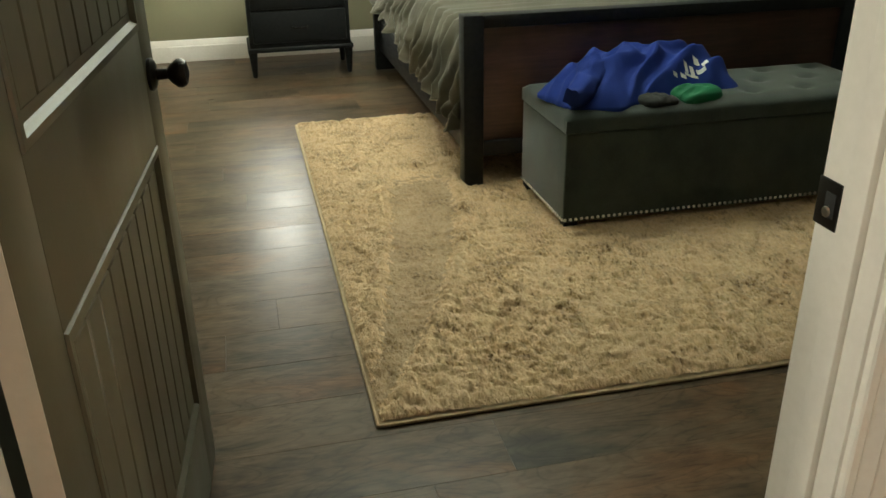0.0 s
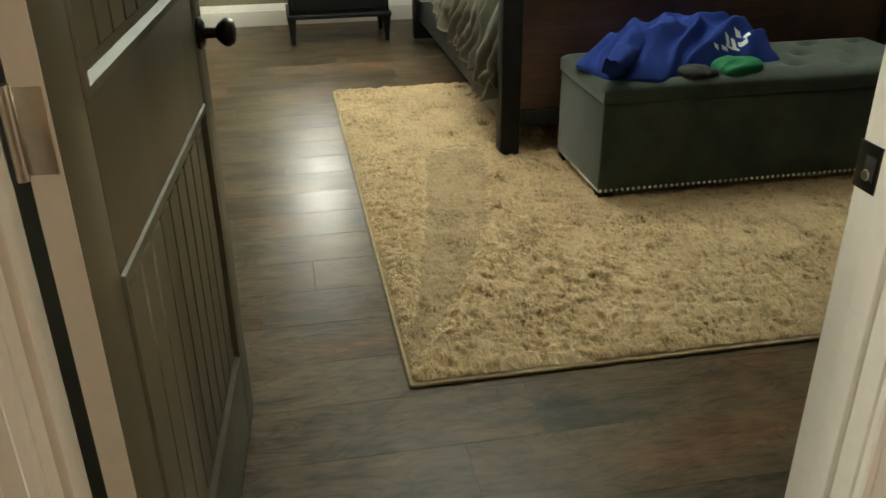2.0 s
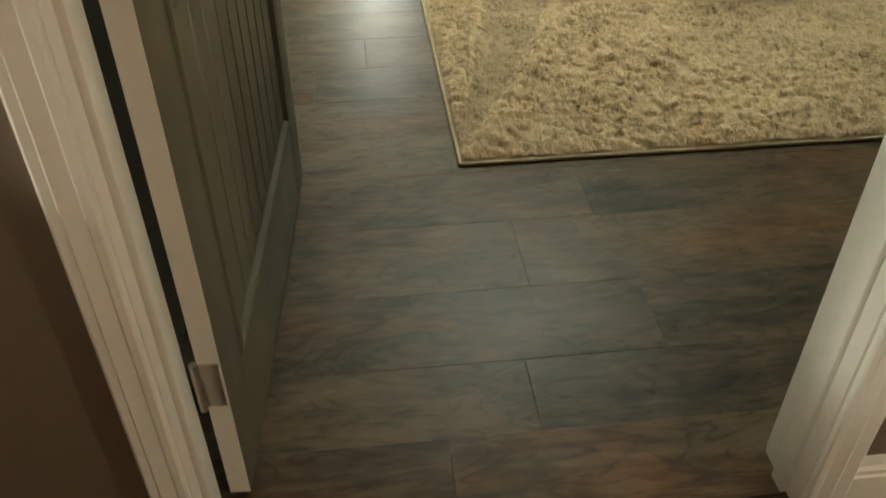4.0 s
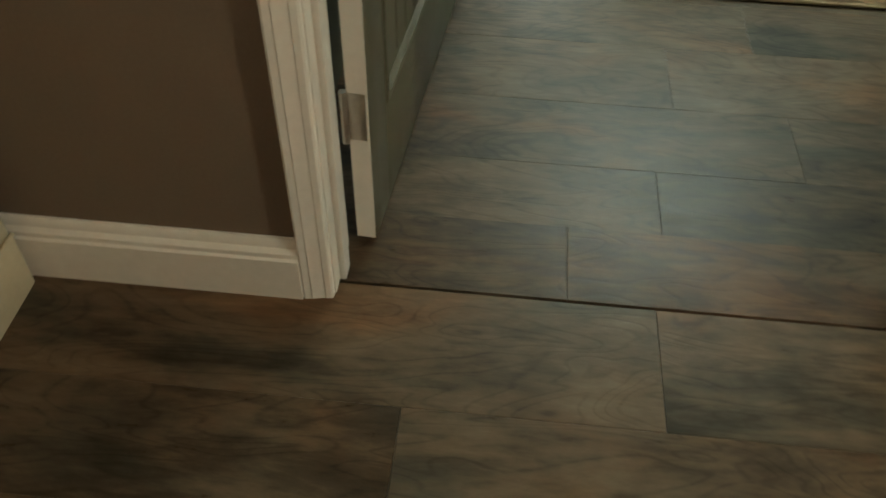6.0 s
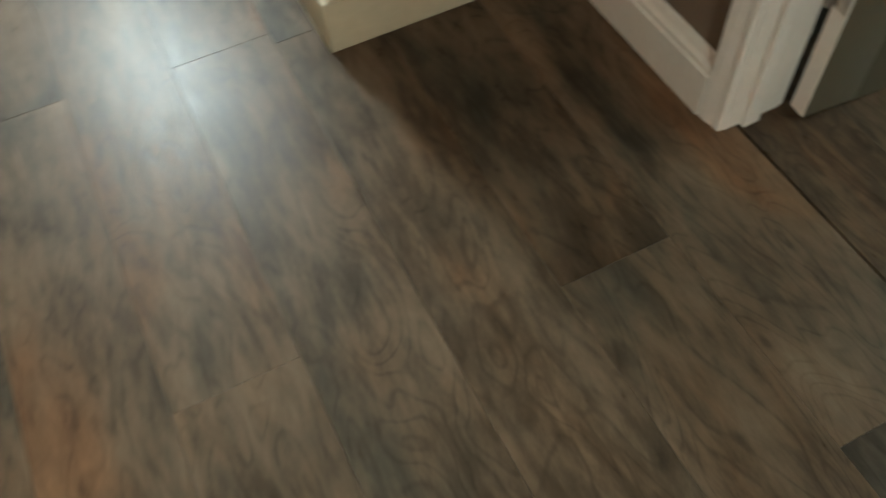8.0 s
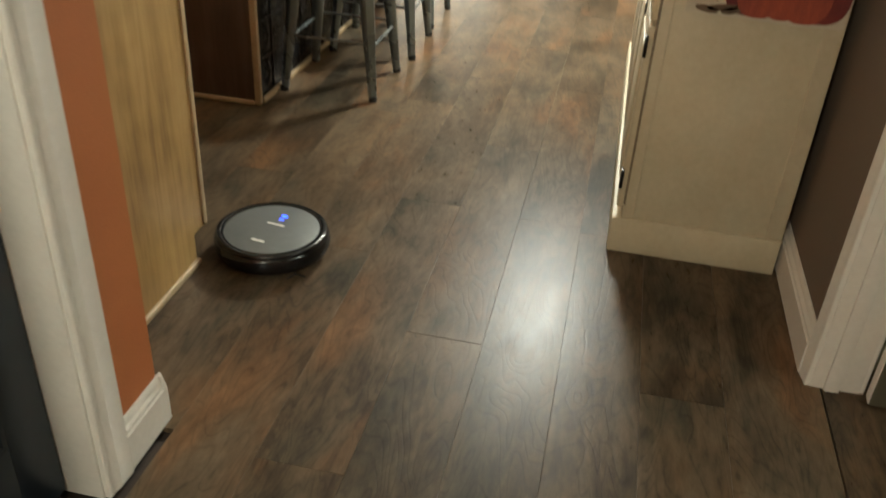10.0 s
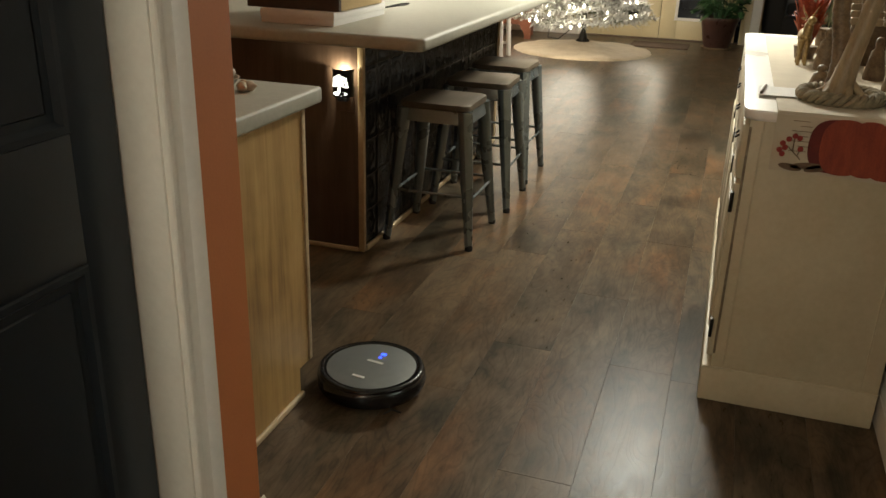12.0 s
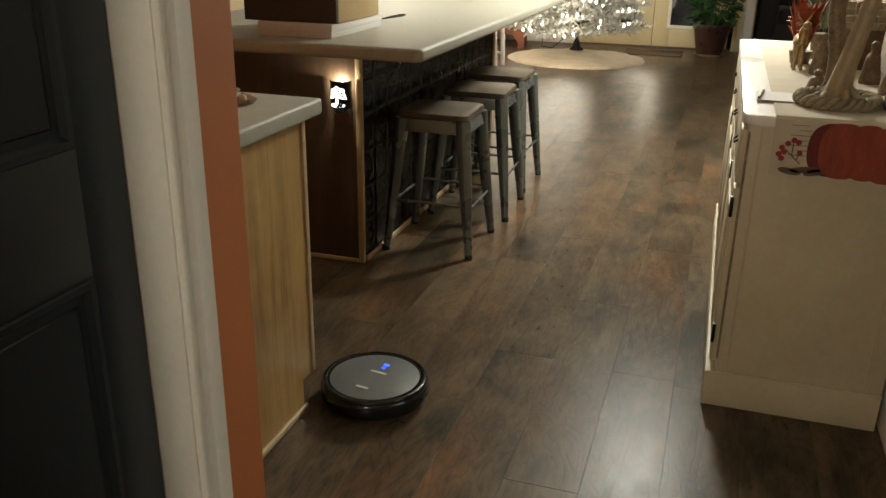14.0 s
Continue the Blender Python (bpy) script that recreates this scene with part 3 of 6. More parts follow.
def shag(x0, y0, x1, y1, step, seed):
    """A dense sheet of pile: wisps combed one way, parted in clumps, flattened along one curved track."""
    nx, ny = int((x1 - x0) / step), int((y1 - y0) / step)
    jitter = np.random.default_rng(seed)
    verts = np.zeros((nx + 1, ny + 1, 3))
    brushed = np.zeros((nx + 1, ny + 1))
    for i in range(nx + 1):
        for j in range(ny + 1):
            x, y = x0 + (x1 - x0) * i / nx, y0 + (y1 - y0) * j / ny
            u, v = x * 0.28 + y * 0.96, -x * 0.96 + y * 0.28
            warp = noise.noise((x * 11, y * 11, 2.0))
            wisp = noise.noise((u * 32 + warp * 1.6, v * 76 + warp * 2.2, 0.4))
            clump = noise.noise((u * 14, v * 30, 7.0))
            broad = noise.noise((x * 3.0, y * 3.0, 3.0))
            edge = min(1.0, min(x - x0, x1 - x, y - y0, y1 - y) / 0.035)
            track = 0.0
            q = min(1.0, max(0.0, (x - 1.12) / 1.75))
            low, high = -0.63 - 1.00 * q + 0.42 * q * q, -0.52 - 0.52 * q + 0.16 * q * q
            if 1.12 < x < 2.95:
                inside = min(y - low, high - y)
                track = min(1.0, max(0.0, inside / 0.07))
                for ridge_y in (low, high):
                    broad += 3.4 * math.exp(-(((y - ridge_y) / 0.028) ** 2)) * min(1.0, (2.95 - x) / 0.3)
            fine = noise.noise((u * 60, v * 110, 1.0))
            h = 0.021 + (0.0108 * wisp + 0.0078 * clump + 0.0080 * fine - 0.022 * max(0.0, -wisp - 0.2)) * (1 - 0.65 * track) + 0.004 * broad - 0.012 * track
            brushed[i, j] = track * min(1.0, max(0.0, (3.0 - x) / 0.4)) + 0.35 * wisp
            verts[i, j] = (x + 0.003 * wisp, y + 0.003 * clump, 0.006 + max(0.001, h * (0.35 + 0.65 * edge ** 0.5)))
    verts[:, :, :2] += jitter.normal(0, step * 0.16, (nx + 1, ny + 1, 2))
    verts[:, :, 2] += np.abs(jitter.normal(0, 0.0010, (nx + 1, ny + 1)))
    index = np.arange((nx + 1) * (ny + 1)).reshape(nx + 1, ny + 1)
    faces = np.stack([index[:-1, :-1], index[1:, :-1], index[1:, 1:], index[:-1, 1:]], -1).reshape(-1, 4).tolist()
    data = bpy.data.meshes.new("pile")
    data.from_pydata(verts.reshape(-1, 3), [], faces)
    data.polygons.foreach_set("use_smooth", np.ones(len(faces), dtype=bool))
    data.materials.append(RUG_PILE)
    data.materials.append(BRUSHED_SHADE_PILE)
    # faces inside the brushed track take the tone with its shading painted in
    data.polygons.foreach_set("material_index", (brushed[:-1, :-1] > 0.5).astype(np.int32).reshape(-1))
    return data


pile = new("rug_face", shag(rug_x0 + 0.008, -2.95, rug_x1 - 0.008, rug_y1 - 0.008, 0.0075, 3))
pile.parent = rug
pile.location = (-2.4, 2.0, 0)
tagged(pile, kind="stuff")
for a, b in (((rug_x0, rug_y0), (rug_x0, rug_y1)), ((rug_x0, rug_y1), (rug_x1, rug_y1)), ((rug_x1, rug_y1), (rug_x1, rug_y0)), ((rug_x1, rug_y0), (rug_x0, rug_y0))):
    part("binding", tube(bmesh.new(), [(*a, 0.0060), (*b, 0.0060)], 0.0052, 8), BINDING, rug, "stitched tan binding")
RUG_TOP = 0.022

# storage bench
bx0, bx1, by0, by1 = 2.085, 2.60, -2.83, -1.445
bench = thing("storage_bench", ((bx0 + bx1) / 2, (by0 + by1) / 2, RUG_TOP), "tufted grey-green velvet storage bench with nailhead trim", "bench")
part("body", boxed(bx0 + 0.004, by0 + 0.004, 0.045, bx1 - 0.004, by1 - 0.004, 0.395, 0.008, 3), VELVET, bench)


def tufted_lid():
    bm = bmesh.new()
    nx, ny = 26, 64
    buttons = [(bx0 + (bx1 - bx0) * u, by0 + (by1 - by0) * v) for i, u in enumerate((0.22, 0.5, 0.78)) for v in ([0.1, 0.26, 0.42, 0.58, 0.74, 0.9] if i % 2 == 0 else [0.18, 0.34, 0.5, 0.66, 0.82])]
    grid = []
    for i in range(nx + 1):
        row = []
        for j in range(ny + 1):
            x, y = bx0 + (bx1 - bx0) * i / nx, by0 + (by1 - by0) * j / ny
            edge = min(x - bx0, bx1 - x, y - by0, by1 - y)
            z = 0.445 + 0.032 * min(1, edge / 0.07) ** 0.5
            for cx, cy in buttons:
                d = math.hypot(x - cx, y - cy)
                z -= 0.022 * math.exp(-((d / 0.030) ** 2))
            row.append(bm.verts.new((x, y, z)))
        grid.append(row)
    for i in range(nx):
        for j in range(ny):
            bm.faces.new((grid[i][j], grid[i + 1][j], grid[i + 1][j + 1], grid[i][j + 1]))
    rim = [grid[i][0] for i in range(nx + 1)] + [grid[nx][j] for j in range(1, ny + 1)] + [grid[i][ny] for i in range(nx - 1, -1, -1)] + [grid[0][j] for j in range(ny - 1, 0, -1)]
    low = [bm.verts.new((v.co.x, v.co.y, 0.398)) for v in rim]
    for k in range(len(rim)):
        j = (k + 1) % len(rim)
        bm.faces.new((rim[k], rim[j], low[j], low[k]))
    bm.faces.new(low)
    return bm, buttons


lid_bm, buttons = tufted_lid()
lid = part("lid", lid_bm, VELVET, bench, "button-tufted lid", smooth=60)
for cx, cy in buttons:
    part("button", lathe([(0.0, 0.0), (0.011, 0.0), (0.012, 0.004), (0.008, 0.008), (0.0, 0.009)], (cx, cy, 0.450), 12), VELVET, lid)
for x, y in ((bx0 + 0.04, by0 + 0.04), (bx0 + 0.04, by1 - 0.04), (bx1 - 0.04, by0 + 0.04), (bx1 - 0.04, by1 - 0.04)):
    part("foot", boxed(x - 0.03, y - 0.03, RUG_TOP - 0.01, x + 0.03, y + 0.03, 0.050, 0.004), BLACK_WOOD, bench)
nail_mesh = mesh_of("nailhead", lathe([(0.0, 0.0), (0.0068, 0.0), (0.0060, 0.003), (0.003, 0.005), (0.0, 0.0054)], (0, 0, 0), 8), NAIL)
for k in range(62):
    for side in (0, 1):
        if side == 0:
            ob = new("nailhead", nail_mesh)
            at = Matrix.Translation((bx0 + 0.004, by1 - 0.012 - k * (by1 - by0 - 0.024) / 61, 0.058)) @ Matrix.Rotation(radians(-90), 4, "Y")
        elif k < 23:
            ob = new("nailhead", nail_mesh)
            at = Matrix.Translation((bx0 + 0.012 + k * (bx1 - bx0 - 0.024) / 22, by1 - 0.004, 0.058)) @ Matrix.Rotation(radians(-90), 4, "X")
        else:
            continue
        ob.parent = bench
        ob.matrix_local = home(bench).inverted() @ at

# bed
fx0, fx1, fy0, fy1 = 2.63, 2.71, -3.02, -1.205
BED_HEAD = 4.98
bed = thing("bed", (3.8, -2.1, RUG_TOP - 0.01), "black framed bed with a red-brown panelled footboard", "bed")
for y in (fy1 - 0.085, fy0):
    part("post", boxed(fx0, y, 0.012, fx1, y + 0.085, 0.742, 0.004), BLACK_WOOD, bed)
part("top_rail", boxed(fx0 + 0.002, fy0 + 0.085, 0.688, fx1 - 0.002, fy1 - 0.085, 0.740, 0.004), BLACK_WOOD, bed)
part("bottom_rail", boxed(fx0 + 0.004, fy0 + 0.085, 0.150, fx1 - 0.004, fy1 - 0.085, 0.215, 0.004), BLACK_WOOD, bed)
part("panel_board", boxed(fx0 + 0.022, fy0 + 0.085, 0.216, fx1 - 0.022, fy1 - 0.085, 0.687, 0.002), RED_WOOD, bed, "red-brown wooden board")
for y in (fy1 - 0.075, fy0 + 0.03):
    part("side_rail", boxed(fx1, y, 0.14, BED_HEAD, y + 0.045, 0.34, 0.004), BLACK_WOOD, bed)
part("headboard", boxed(BED_HEAD, fy0, 0.012, BED_HEAD + 0.07, fy1, 1.35, 0.006), BLACK_WOOD, bed)
part("slat_base", boxed(fx1, fy0 + 0.08, 0.25, BED_HEAD, fy1 - 0.08, 0.33), BLACK_WOOD, bed)

mattress = solid("mattress", boxed(fx1 + 0.02, fy0 + 0.09, 0.332, BED_HEAD - 0.01, fy1 - 0.09, 0.62, 0.05, 4), PRINT, "white mattress under a taupe cover", "mattress")


def draped_cover():
    """A cover over the mattress: gathered folds hang down the open side."""
    bm = bmesh.new()
    x0, x1 = fx1 + 0.004, BED_HEAD - 0.02
    n, rows = 300, 26
    grid = []
    for i in range(n + 1):
        x = x0 + (x1 - x0) * i / n
        row = []
        hem = 0.24 + 0.10 * noise.noise((x * 1.7, 0.2, 0)) + 0.02 * math.sin(x * 40)
        hem += 0.26 * max(0.0, (x - 3.3)) / 1.7
        for j in range(rows + 1):
            v = j / rows
            if v < 0.35:
                u = v / 0.35
                y = -2.9 + (fy1 - 0.10 + 2.9) * u
                z = 0.665 + 0.018 * noise.noise((x * 4, y * 4, 1.0)) + 0.01 * noise.noise((x * 14, y * 5, 2.0))
            else:
                u = (v - 0.35) / 0.65
                top, arc = 0.66, 0.06
                fold = (0.010 + 0.030 * u) * (math.sin(x * 52 + 5 * noise.noise((x * 4, u * 1.5, 0))) + 1.1 * noise.noise((x * 14, u * 2.5, 5)) + 0.4 * noise.noise((x * 40, u * 6, 8)))
                y = fy1 - 0.10 + arc * min(1, u * 5) + 0.05 * u + fold
                z = top - arc * (1 - math.cos(min(1, u * 5) * math.pi / 2)) - max(0, u - 0.04) * (top - hem - arc)
            row.append(bm.verts.new((x, y, z)))
        grid.append(row)
    for i in range(n):
        for j in range(rows):
            bm.faces.new((grid[i][j], grid[i + 1][j], grid[i + 1][j + 1], grid[i][j + 1]))
    bmesh.ops.solidify(bm, geom=bm.faces[:], thickness=0.006)
    return bm


solid("bed_cover", draped_cover(), COVER, "rumpled taupe gathered bed cover hanging over the side", "bed cover", smooth=80)

# nightstand with lamp
nx0, nx1, ny0, ny1 = 5.02, 5.46, -1.06, -0.37
stand = thing("nightstand", ((nx0 + nx1) / 2, (ny0 + ny1) / 2, 0), "black wooden nightstand with two drawers on tapered legs", "nightstand")
part("body", boxed(nx0 + 0.012, ny0 + 0.015, 0.19, nx1, ny1 - 0.015, 0.66, 0.004), BLACK_WOOD, stand)
part("base_moulding", boxed(nx0 - 0.006, ny0 - 0.002, 0.165, nx1, ny1 + 0.002, 0.195, 0.008, 3), BLACK_WOOD, stand)
part("top", boxed(nx0 - 0.012, ny0 - 0.012, 0.66, nx1 + 0.005, ny1 + 0.012, 0.69, 0.008, 3), BLACK_WOOD, stand)
for z0, z1 in ((0.225, 0.425), (0.440, 0.640)):
    drawer = part("drawer", boxed(nx0 - 0.004, ny0 + 0.04, z0, nx0 + 0.02, ny1 - 0.04, z1, 0.006, 2), BLACK_WOOD, stand)
    yc, zc = (ny0 + ny1) / 2, (z0 + z1) / 2
    part("handle", tube(bmesh.new(), [(nx0 - 0.004, yc - 0.055, zc), (nx0 - 0.022, yc - 0.045, zc - 0.004), (nx0 - 0.024, yc, zc - 0.008), (nx0 - 0.022, yc + 0.045, zc - 0.004), (nx0 - 0.004, yc + 0.055, zc)], 0.005, 8), BRONZE, drawer, "dark metal pull")
for x in (nx0 + 0.03, nx1 - 0.03):
    for y in (ny0 + 0.03, ny1 - 0.03):
        part("leg", lathe([(0.0, 0.0), (0.014, 0.0), (0.016, 0.01), (0.026, 0.13), (0.030, 0.168), (0.0, 0.168)], (x, y, 0), 12), BLACK_WOOD, stand)
lampstand = thing("table_lamp", (BED_LAMP[0], BED_LAMP[1], 0.69), "lit table lamp with a pale drum shade on the nightstand", "lamp")
part("lamp_base", lathe([(0.0, 0.69), (0.075, 0.69), (0.075, 0.70), (0.03, 0.72), (0.045, 0.80), (0.055, 0.88), (0.03, 0.96), (0.012, 1.0), (0.012, 1.08), (0.0, 1.08)], (BED_LAMP[0], BED_LAMP[1], 0), 24), BRONZE, lampstand)
bm = bmesh.new()
ring = lambda r, z: [bm.verts.new((BED_LAMP[0] + r * math.cos(a), BED_LAMP[1] + r * math.sin(a), z)) for a in (2 * math.pi * k / 40 for k in range(40))]
r0, r1 = ring(0.19, 1.07), ring(0.15, 1.36)
for k in range(40):
    bm.faces.new((r0[k], r0[(k + 1) % 40], r1[(k + 1) % 40], r1[k]))
part("shade", bm, SHADE, lampstand, "pale glowing fabric shade").visible_shadow = False


# ---- clothes on the bench ----
def cloth_heap(x0, x1, y0, y1, base, height, seed, outline, n=110, slope=0.8, crease=1.0):
    """A crumpled sheet: soft mound with sharp folds, kept inside an uneven outline."""
    bm = bmesh.new()
    grid = {}
    for i in range(n + 1):
        for j in range(n + 1):
            u, v = i / n * 2 - 1, j / n * 2 - 1
            a = math.atan2(v, u)
            r = math.hypot(u, v)
            limit = outline(a)
            if r > limit * 1.03:
                continue
            x, y = x0 + (x1 - x0) * (u + 1) / 2, y0 + (y1 - y0) * (v + 1) / 2
            s = min(1.0, r / limit)
            body = (1 - s**2.2) ** slope if s < 1 else 0.0
            p, q = -x * 0.55 + y * 0.83, x * 0.83 + y * 0.55
            warp = noise.noise((x * 4 + seed, y * 4, 0))
            ridge = 1 - 2.4 * math.sqrt(noise.noise((p * 2.6 * crease + warp, q * 7.0 * crease + warp * 2, seed)) ** 2 + 0.006)
            ridge2 = 1 - 2 * math.sqrt(noise.noise((p * 6 * crease + warp * 2, q * 16.0 * crease, seed + 3)) ** 2 + 0.004)
            z = base + height * body * (0.68 + 0.30 * ridge + 0.10 * ridge2) + 0.006
            grid[i, j] = bm.verts.new((x, y, z))
    for i in range(n):
        for j in range(n):
            q = [(i, j), (i + 1, j), (i + 1, j + 1), (i, j + 1)]
            if all(k in grid for k in q):
                bm.faces.new([grid[k] for k in q])
    lone = [v for v in bm.verts if not v.link_faces]
    bmesh.ops.delete(bm, geom=lone, context="VERTS")
    for _ in range(2):
        bmesh.ops.smooth_vert(bm, verts=bm.verts[:], factor=0.5, use_axis_x=True, use_axis_y=True, use_axis_z=True)
    edge = [e for e in bm.edges if len(e.link_faces) == 1]
    low = bmesh.ops.extrude_edge_only(bm, edges=edge)
    for g in low["geom"]:
        if isinstance(g, bmesh.types.BMVert):
            g.co.z = base - 0.004
    return bm


shirt = thing("blue_sweatshirt", (2.35, -1.75, 0.475), "crumpled royal blue sweatshirt with white print on the bench", "sweatshirt")


def sleeve(points, radii, seed):
    """A slack sleeve: flattened tube with lengthwise creases and an open cuff end."""
    bm = tube(bmesh.new(), points, radii, 40)
    for v in bm.verts:
        crease = 1 - 2 * abs(noise.noise(Vector((v.co.x * 9 + v.co.y * 9, v.co.x * 26 - v.co.y * 26, seed))))
        v.co.z += 0.020 * crease + 0.010 * noise.noise(v.co * 24)
        v.co.x += 0.012 * noise.noise(v.co * 19 + Vector((seed, 2, 0)))
        v.co.y += 0.014 * noise.noise(v.co * 15 + Vector((4, seed, 1)))
        v.co.z = max(v.co.z, 0.448)
    return bm


def sweatshirt_body():
    """A heaped garment along the bench: a long mound with soft folds slanting up from the cuff."""
    ns, nc = 150, 96
    bm = bmesh.new()
    grid = []
    for i in range(ns + 1):
        row = []
        u = i / ns
        ends = max(0.0, 1 - abs(2 * u - 1) ** (5 if u < 0.5 else 9)) ** 0.5
        top = 0.055 + 0.115 * min(1.0, u / 0.36) ** 0.8 - 0.018 * max(0.0, (u - 0.66) / 0.34) ** 1.4
        front = 2.102 + 0.125 * max(0.0, min(1.0, (u - 0.22) / 0.5)) + 0.05 * (1 - ends) + 0.012 * noise.noise((u * 6, 1.0, 0))
        back = 2.585 - 0.16 * max(0.0, 1 - u / 0.4) ** 1.5 - 0.06 * (1 - ends) + 0.012 * noise.noise((u * 5, 7.0, 0))
        for j in range(nc + 1):
            c = j / nc
            x = front + (back - front) * c
            y = -1.462 - 0.755 * u + 0.05 * (c - 0.4) + 0.010 * noise.noise((c * 5, u * 3, 2))
            rise = (1 - abs(1 - c / 0.62) ** 2.3) ** 0.75 if c < 0.62 else max(0.0, 1 - ((c - 0.62) / 0.38) ** 2.6) ** 0.7
            warp = noise.noise((u * 3.2, c * 2.4, 4.0))
            phase = 2 * math.pi * (4.4 * (u * 0.92 - c * 0.62) + 0.95 * warp)
            fold = 0.5 + 0.5 * math.sin(phase)
            fold = fold ** 1.3
            second = 1 - 2.2 * math.sqrt(noise.noise((u * 9 - c * 5, c * 3.5 + u * 2, 9.0)) ** 2 + 0.004)
            crown = 0.5 + 0.5 * math.sin(2 * math.pi * (2.1 * c + 0.7 * u + 0.5 * warp))
            z = top * rise * ends * (0.60 + 0.42 * fold * (1 - 0.75 * c) + 0.07 * second + 0.06 * crown + 0.16 * c)
            row.append(bm.verts.new((x + 0.006 * fold, y, 0.470 + max(0.004, z))))
        grid.append(row)
    for i in range(ns):
        for j in range(nc):
            bm.faces.new((grid[i][j], grid[i + 1][j], grid[i + 1][j + 1], grid[i][j + 1]))
    bmesh.ops.smooth_vert(bm, verts=bm.verts[:], factor=0.5, use_axis_x=True, use_axis_y=True, use_axis_z=True)
    rim = bmesh.ops.extrude_edge_only(bm, edges=[e for e in bm.edges if len(e.link_faces) == 1])
    for g in rim["geom"]:
        if isinstance(g, bmesh.types.BMVert):
            g.co.z = 0.462
    return bm


part("fabric", sweatshirt_body(), BLUE_CLOTH, shirt, smooth=80)
CUFF_PATH = [(2.33 - 0.0215 * k, -1.640 + 0.0105 * k + 0.0006 * k * k, 0.555 - 0.0048 * k) for k in range(11)]
part("sleeve", sleeve(CUFF_PATH, [0.060 - 0.0022 * k for k in range(11)], 1.0), BLUE_CLOTH, shirt, smooth=80)
solid("green_garment", cloth_heap(2.100, 2.27, -2.12, -1.88, 0.470, 0.042, 9.0, lambda a: 0.88 + 0.08 * math.sin(3 * a) + 0.05 * math.sin(5 * a + 1), 90, 0.40, 3.2), GREEN_CLOTH, "folded green garment tucked under the blue sweatshirt", "garment", smooth=80)
solid("dark_garment", cloth_heap(2.09, 2.24, -1.92, -1.70, 0.471, 0.027, 5.0, lambda a: 0.82 + 0.10 * math.sin(2 * a) + 0.07 * math.sin(5 * a), 80, 0.45, 3.5), DARK_CLOTH, "dark green crumpled garment on the bench", "garment", smooth=80)


# ---- hall: buffet ----
ux0, ux1, uy0, uy1 = -0.500, -0.035, 0.462, 2.24
UTOP = 0.905
buffet = thing("buffet_cabinet", ((ux0 + ux1) / 2, (uy0 + uy1) / 2, 0), "cream painted buffet with worn edges and dark pulls", "cabinet")
part("body", boxed(ux0, uy0, 0.112, ux1, uy1, UTOP - 0.03, 0.003), CREAM, buffet)
part("plinth", boxed(ux0 - 0.027, uy0 - 0.006, 0.0, ux1, uy1 + 0.006, 0.113, 0.004), CREAM, buffet)
part("plinth_bead", tube(bmesh.new(), [(ux0 - 0.024, uy0 - 0.005, 0.114), (ux1, uy0 - 0.005, 0.114)], 0.004, 8), CREAM, buffet)
bm = bmesh.new()
r, out = 0.035, []
for cx, cy, a0 in ((ux1 - r, uy1 + 0.02 - r, 0), (ux0 - 0.02 + r, uy1 + 0.02 - r, 90), (ux0 - 0.02 + r, uy0 - 0.018 + r, 180), (ux1 - r, uy0 - 0.018 + r, 270)):
    out += [(cx + r * math.cos(radians(a0 + 15 * k)), cy + r * math.sin(radians(a0 + 15 * k))) for k in range(7)]
prism(bm, out, UTOP - 0.028, UTOP)
bmesh.ops.bevel(bm, geom=[e for e in bm.edges if abs(e.verts[0].co.z - e.verts[1].co.z) < 1e-6], offset=0.008, segments=3, profile=0.5, affect="EDGES")
part("top", bm, CREAM_TOP, buffet, "white painted top with rounded corners")
part("edge_wear", boxed(ux0 - 0.001, uy0 - 0.0012, 0.16, ux0 + 0.006, uy0 + 0.004, UTOP - 0.05, 0.001), WORN, buffet, "paint worn through along the corner")
part("edge_strip", boxed(ux0 + 0.030, uy0 - 0.003, 0.125, ux0 + 0.036, uy0 + 0.001, UTOP - 0.035, 0.001), CREAM, buffet)
part("edge_strip", boxed(ux1 - 0.050, uy0 - 0.003, 0.125, ux1 - 0.044, uy0 + 0.001, UTOP - 0.035, 0.001), CREAM, buffet)
doors = 4
for k in range(doors):
    y0 = uy0 + 0.03 + k * (uy1 - uy0 - 0.06) / doors
    y1 = y0 + (uy1 - uy0 - 0.06) / doors - 0.012
    drawer = part("drawer", boxed(ux0 - 0.018, y0, 0.70, ux0 + 0.002, y1, 0.855, 0.005), CREAM, buffet)
    for yy in ((y0 + y1) / 2,):
        part("pull", tube(bmesh.new(), [(ux0 - 0.018, yy - 0.030, 0.785), (ux0 - 0.028, yy - 0.026, 0.776), (ux0 - 0.029, yy, 0.772), (ux0 - 0.028, yy + 0.026, 0.776), (ux0 - 0.018, yy + 0.030, 0.785)], 0.0032, 8), BRONZE, drawer, "dark metal pull")
    leaf = part("cabinet_door", boxed(ux0 - 0.018, y0, 0.135, ux0 + 0.002, y1, 0.685, 0.005), CREAM, buffet)
    part("door_panel", boxed(ux0 - 0.024, y0 + 0.06, 0.20, ux0 - 0.016, y1 - 0.06, 0.62, 0.006), CREAM, leaf)
    for z in (0.20, 0.60):
        part("hinge", boxed(ux0 - 0.022, y0 - 0.010, z, ux0 - 0.012, y0 + 0.016, z + 0.06, 0.002), BRONZE, leaf, "dark butterfly hinge")


# ---- kitchen base cabinet behind the orange wall ----
ox, oy0, oy1 = -1.665, -0.595, 0.100
base = thing("base_cabinet", (-2.0, -0.25, 0), "honey oak kitchen base cabinet with a finished end panel", "cabinet")
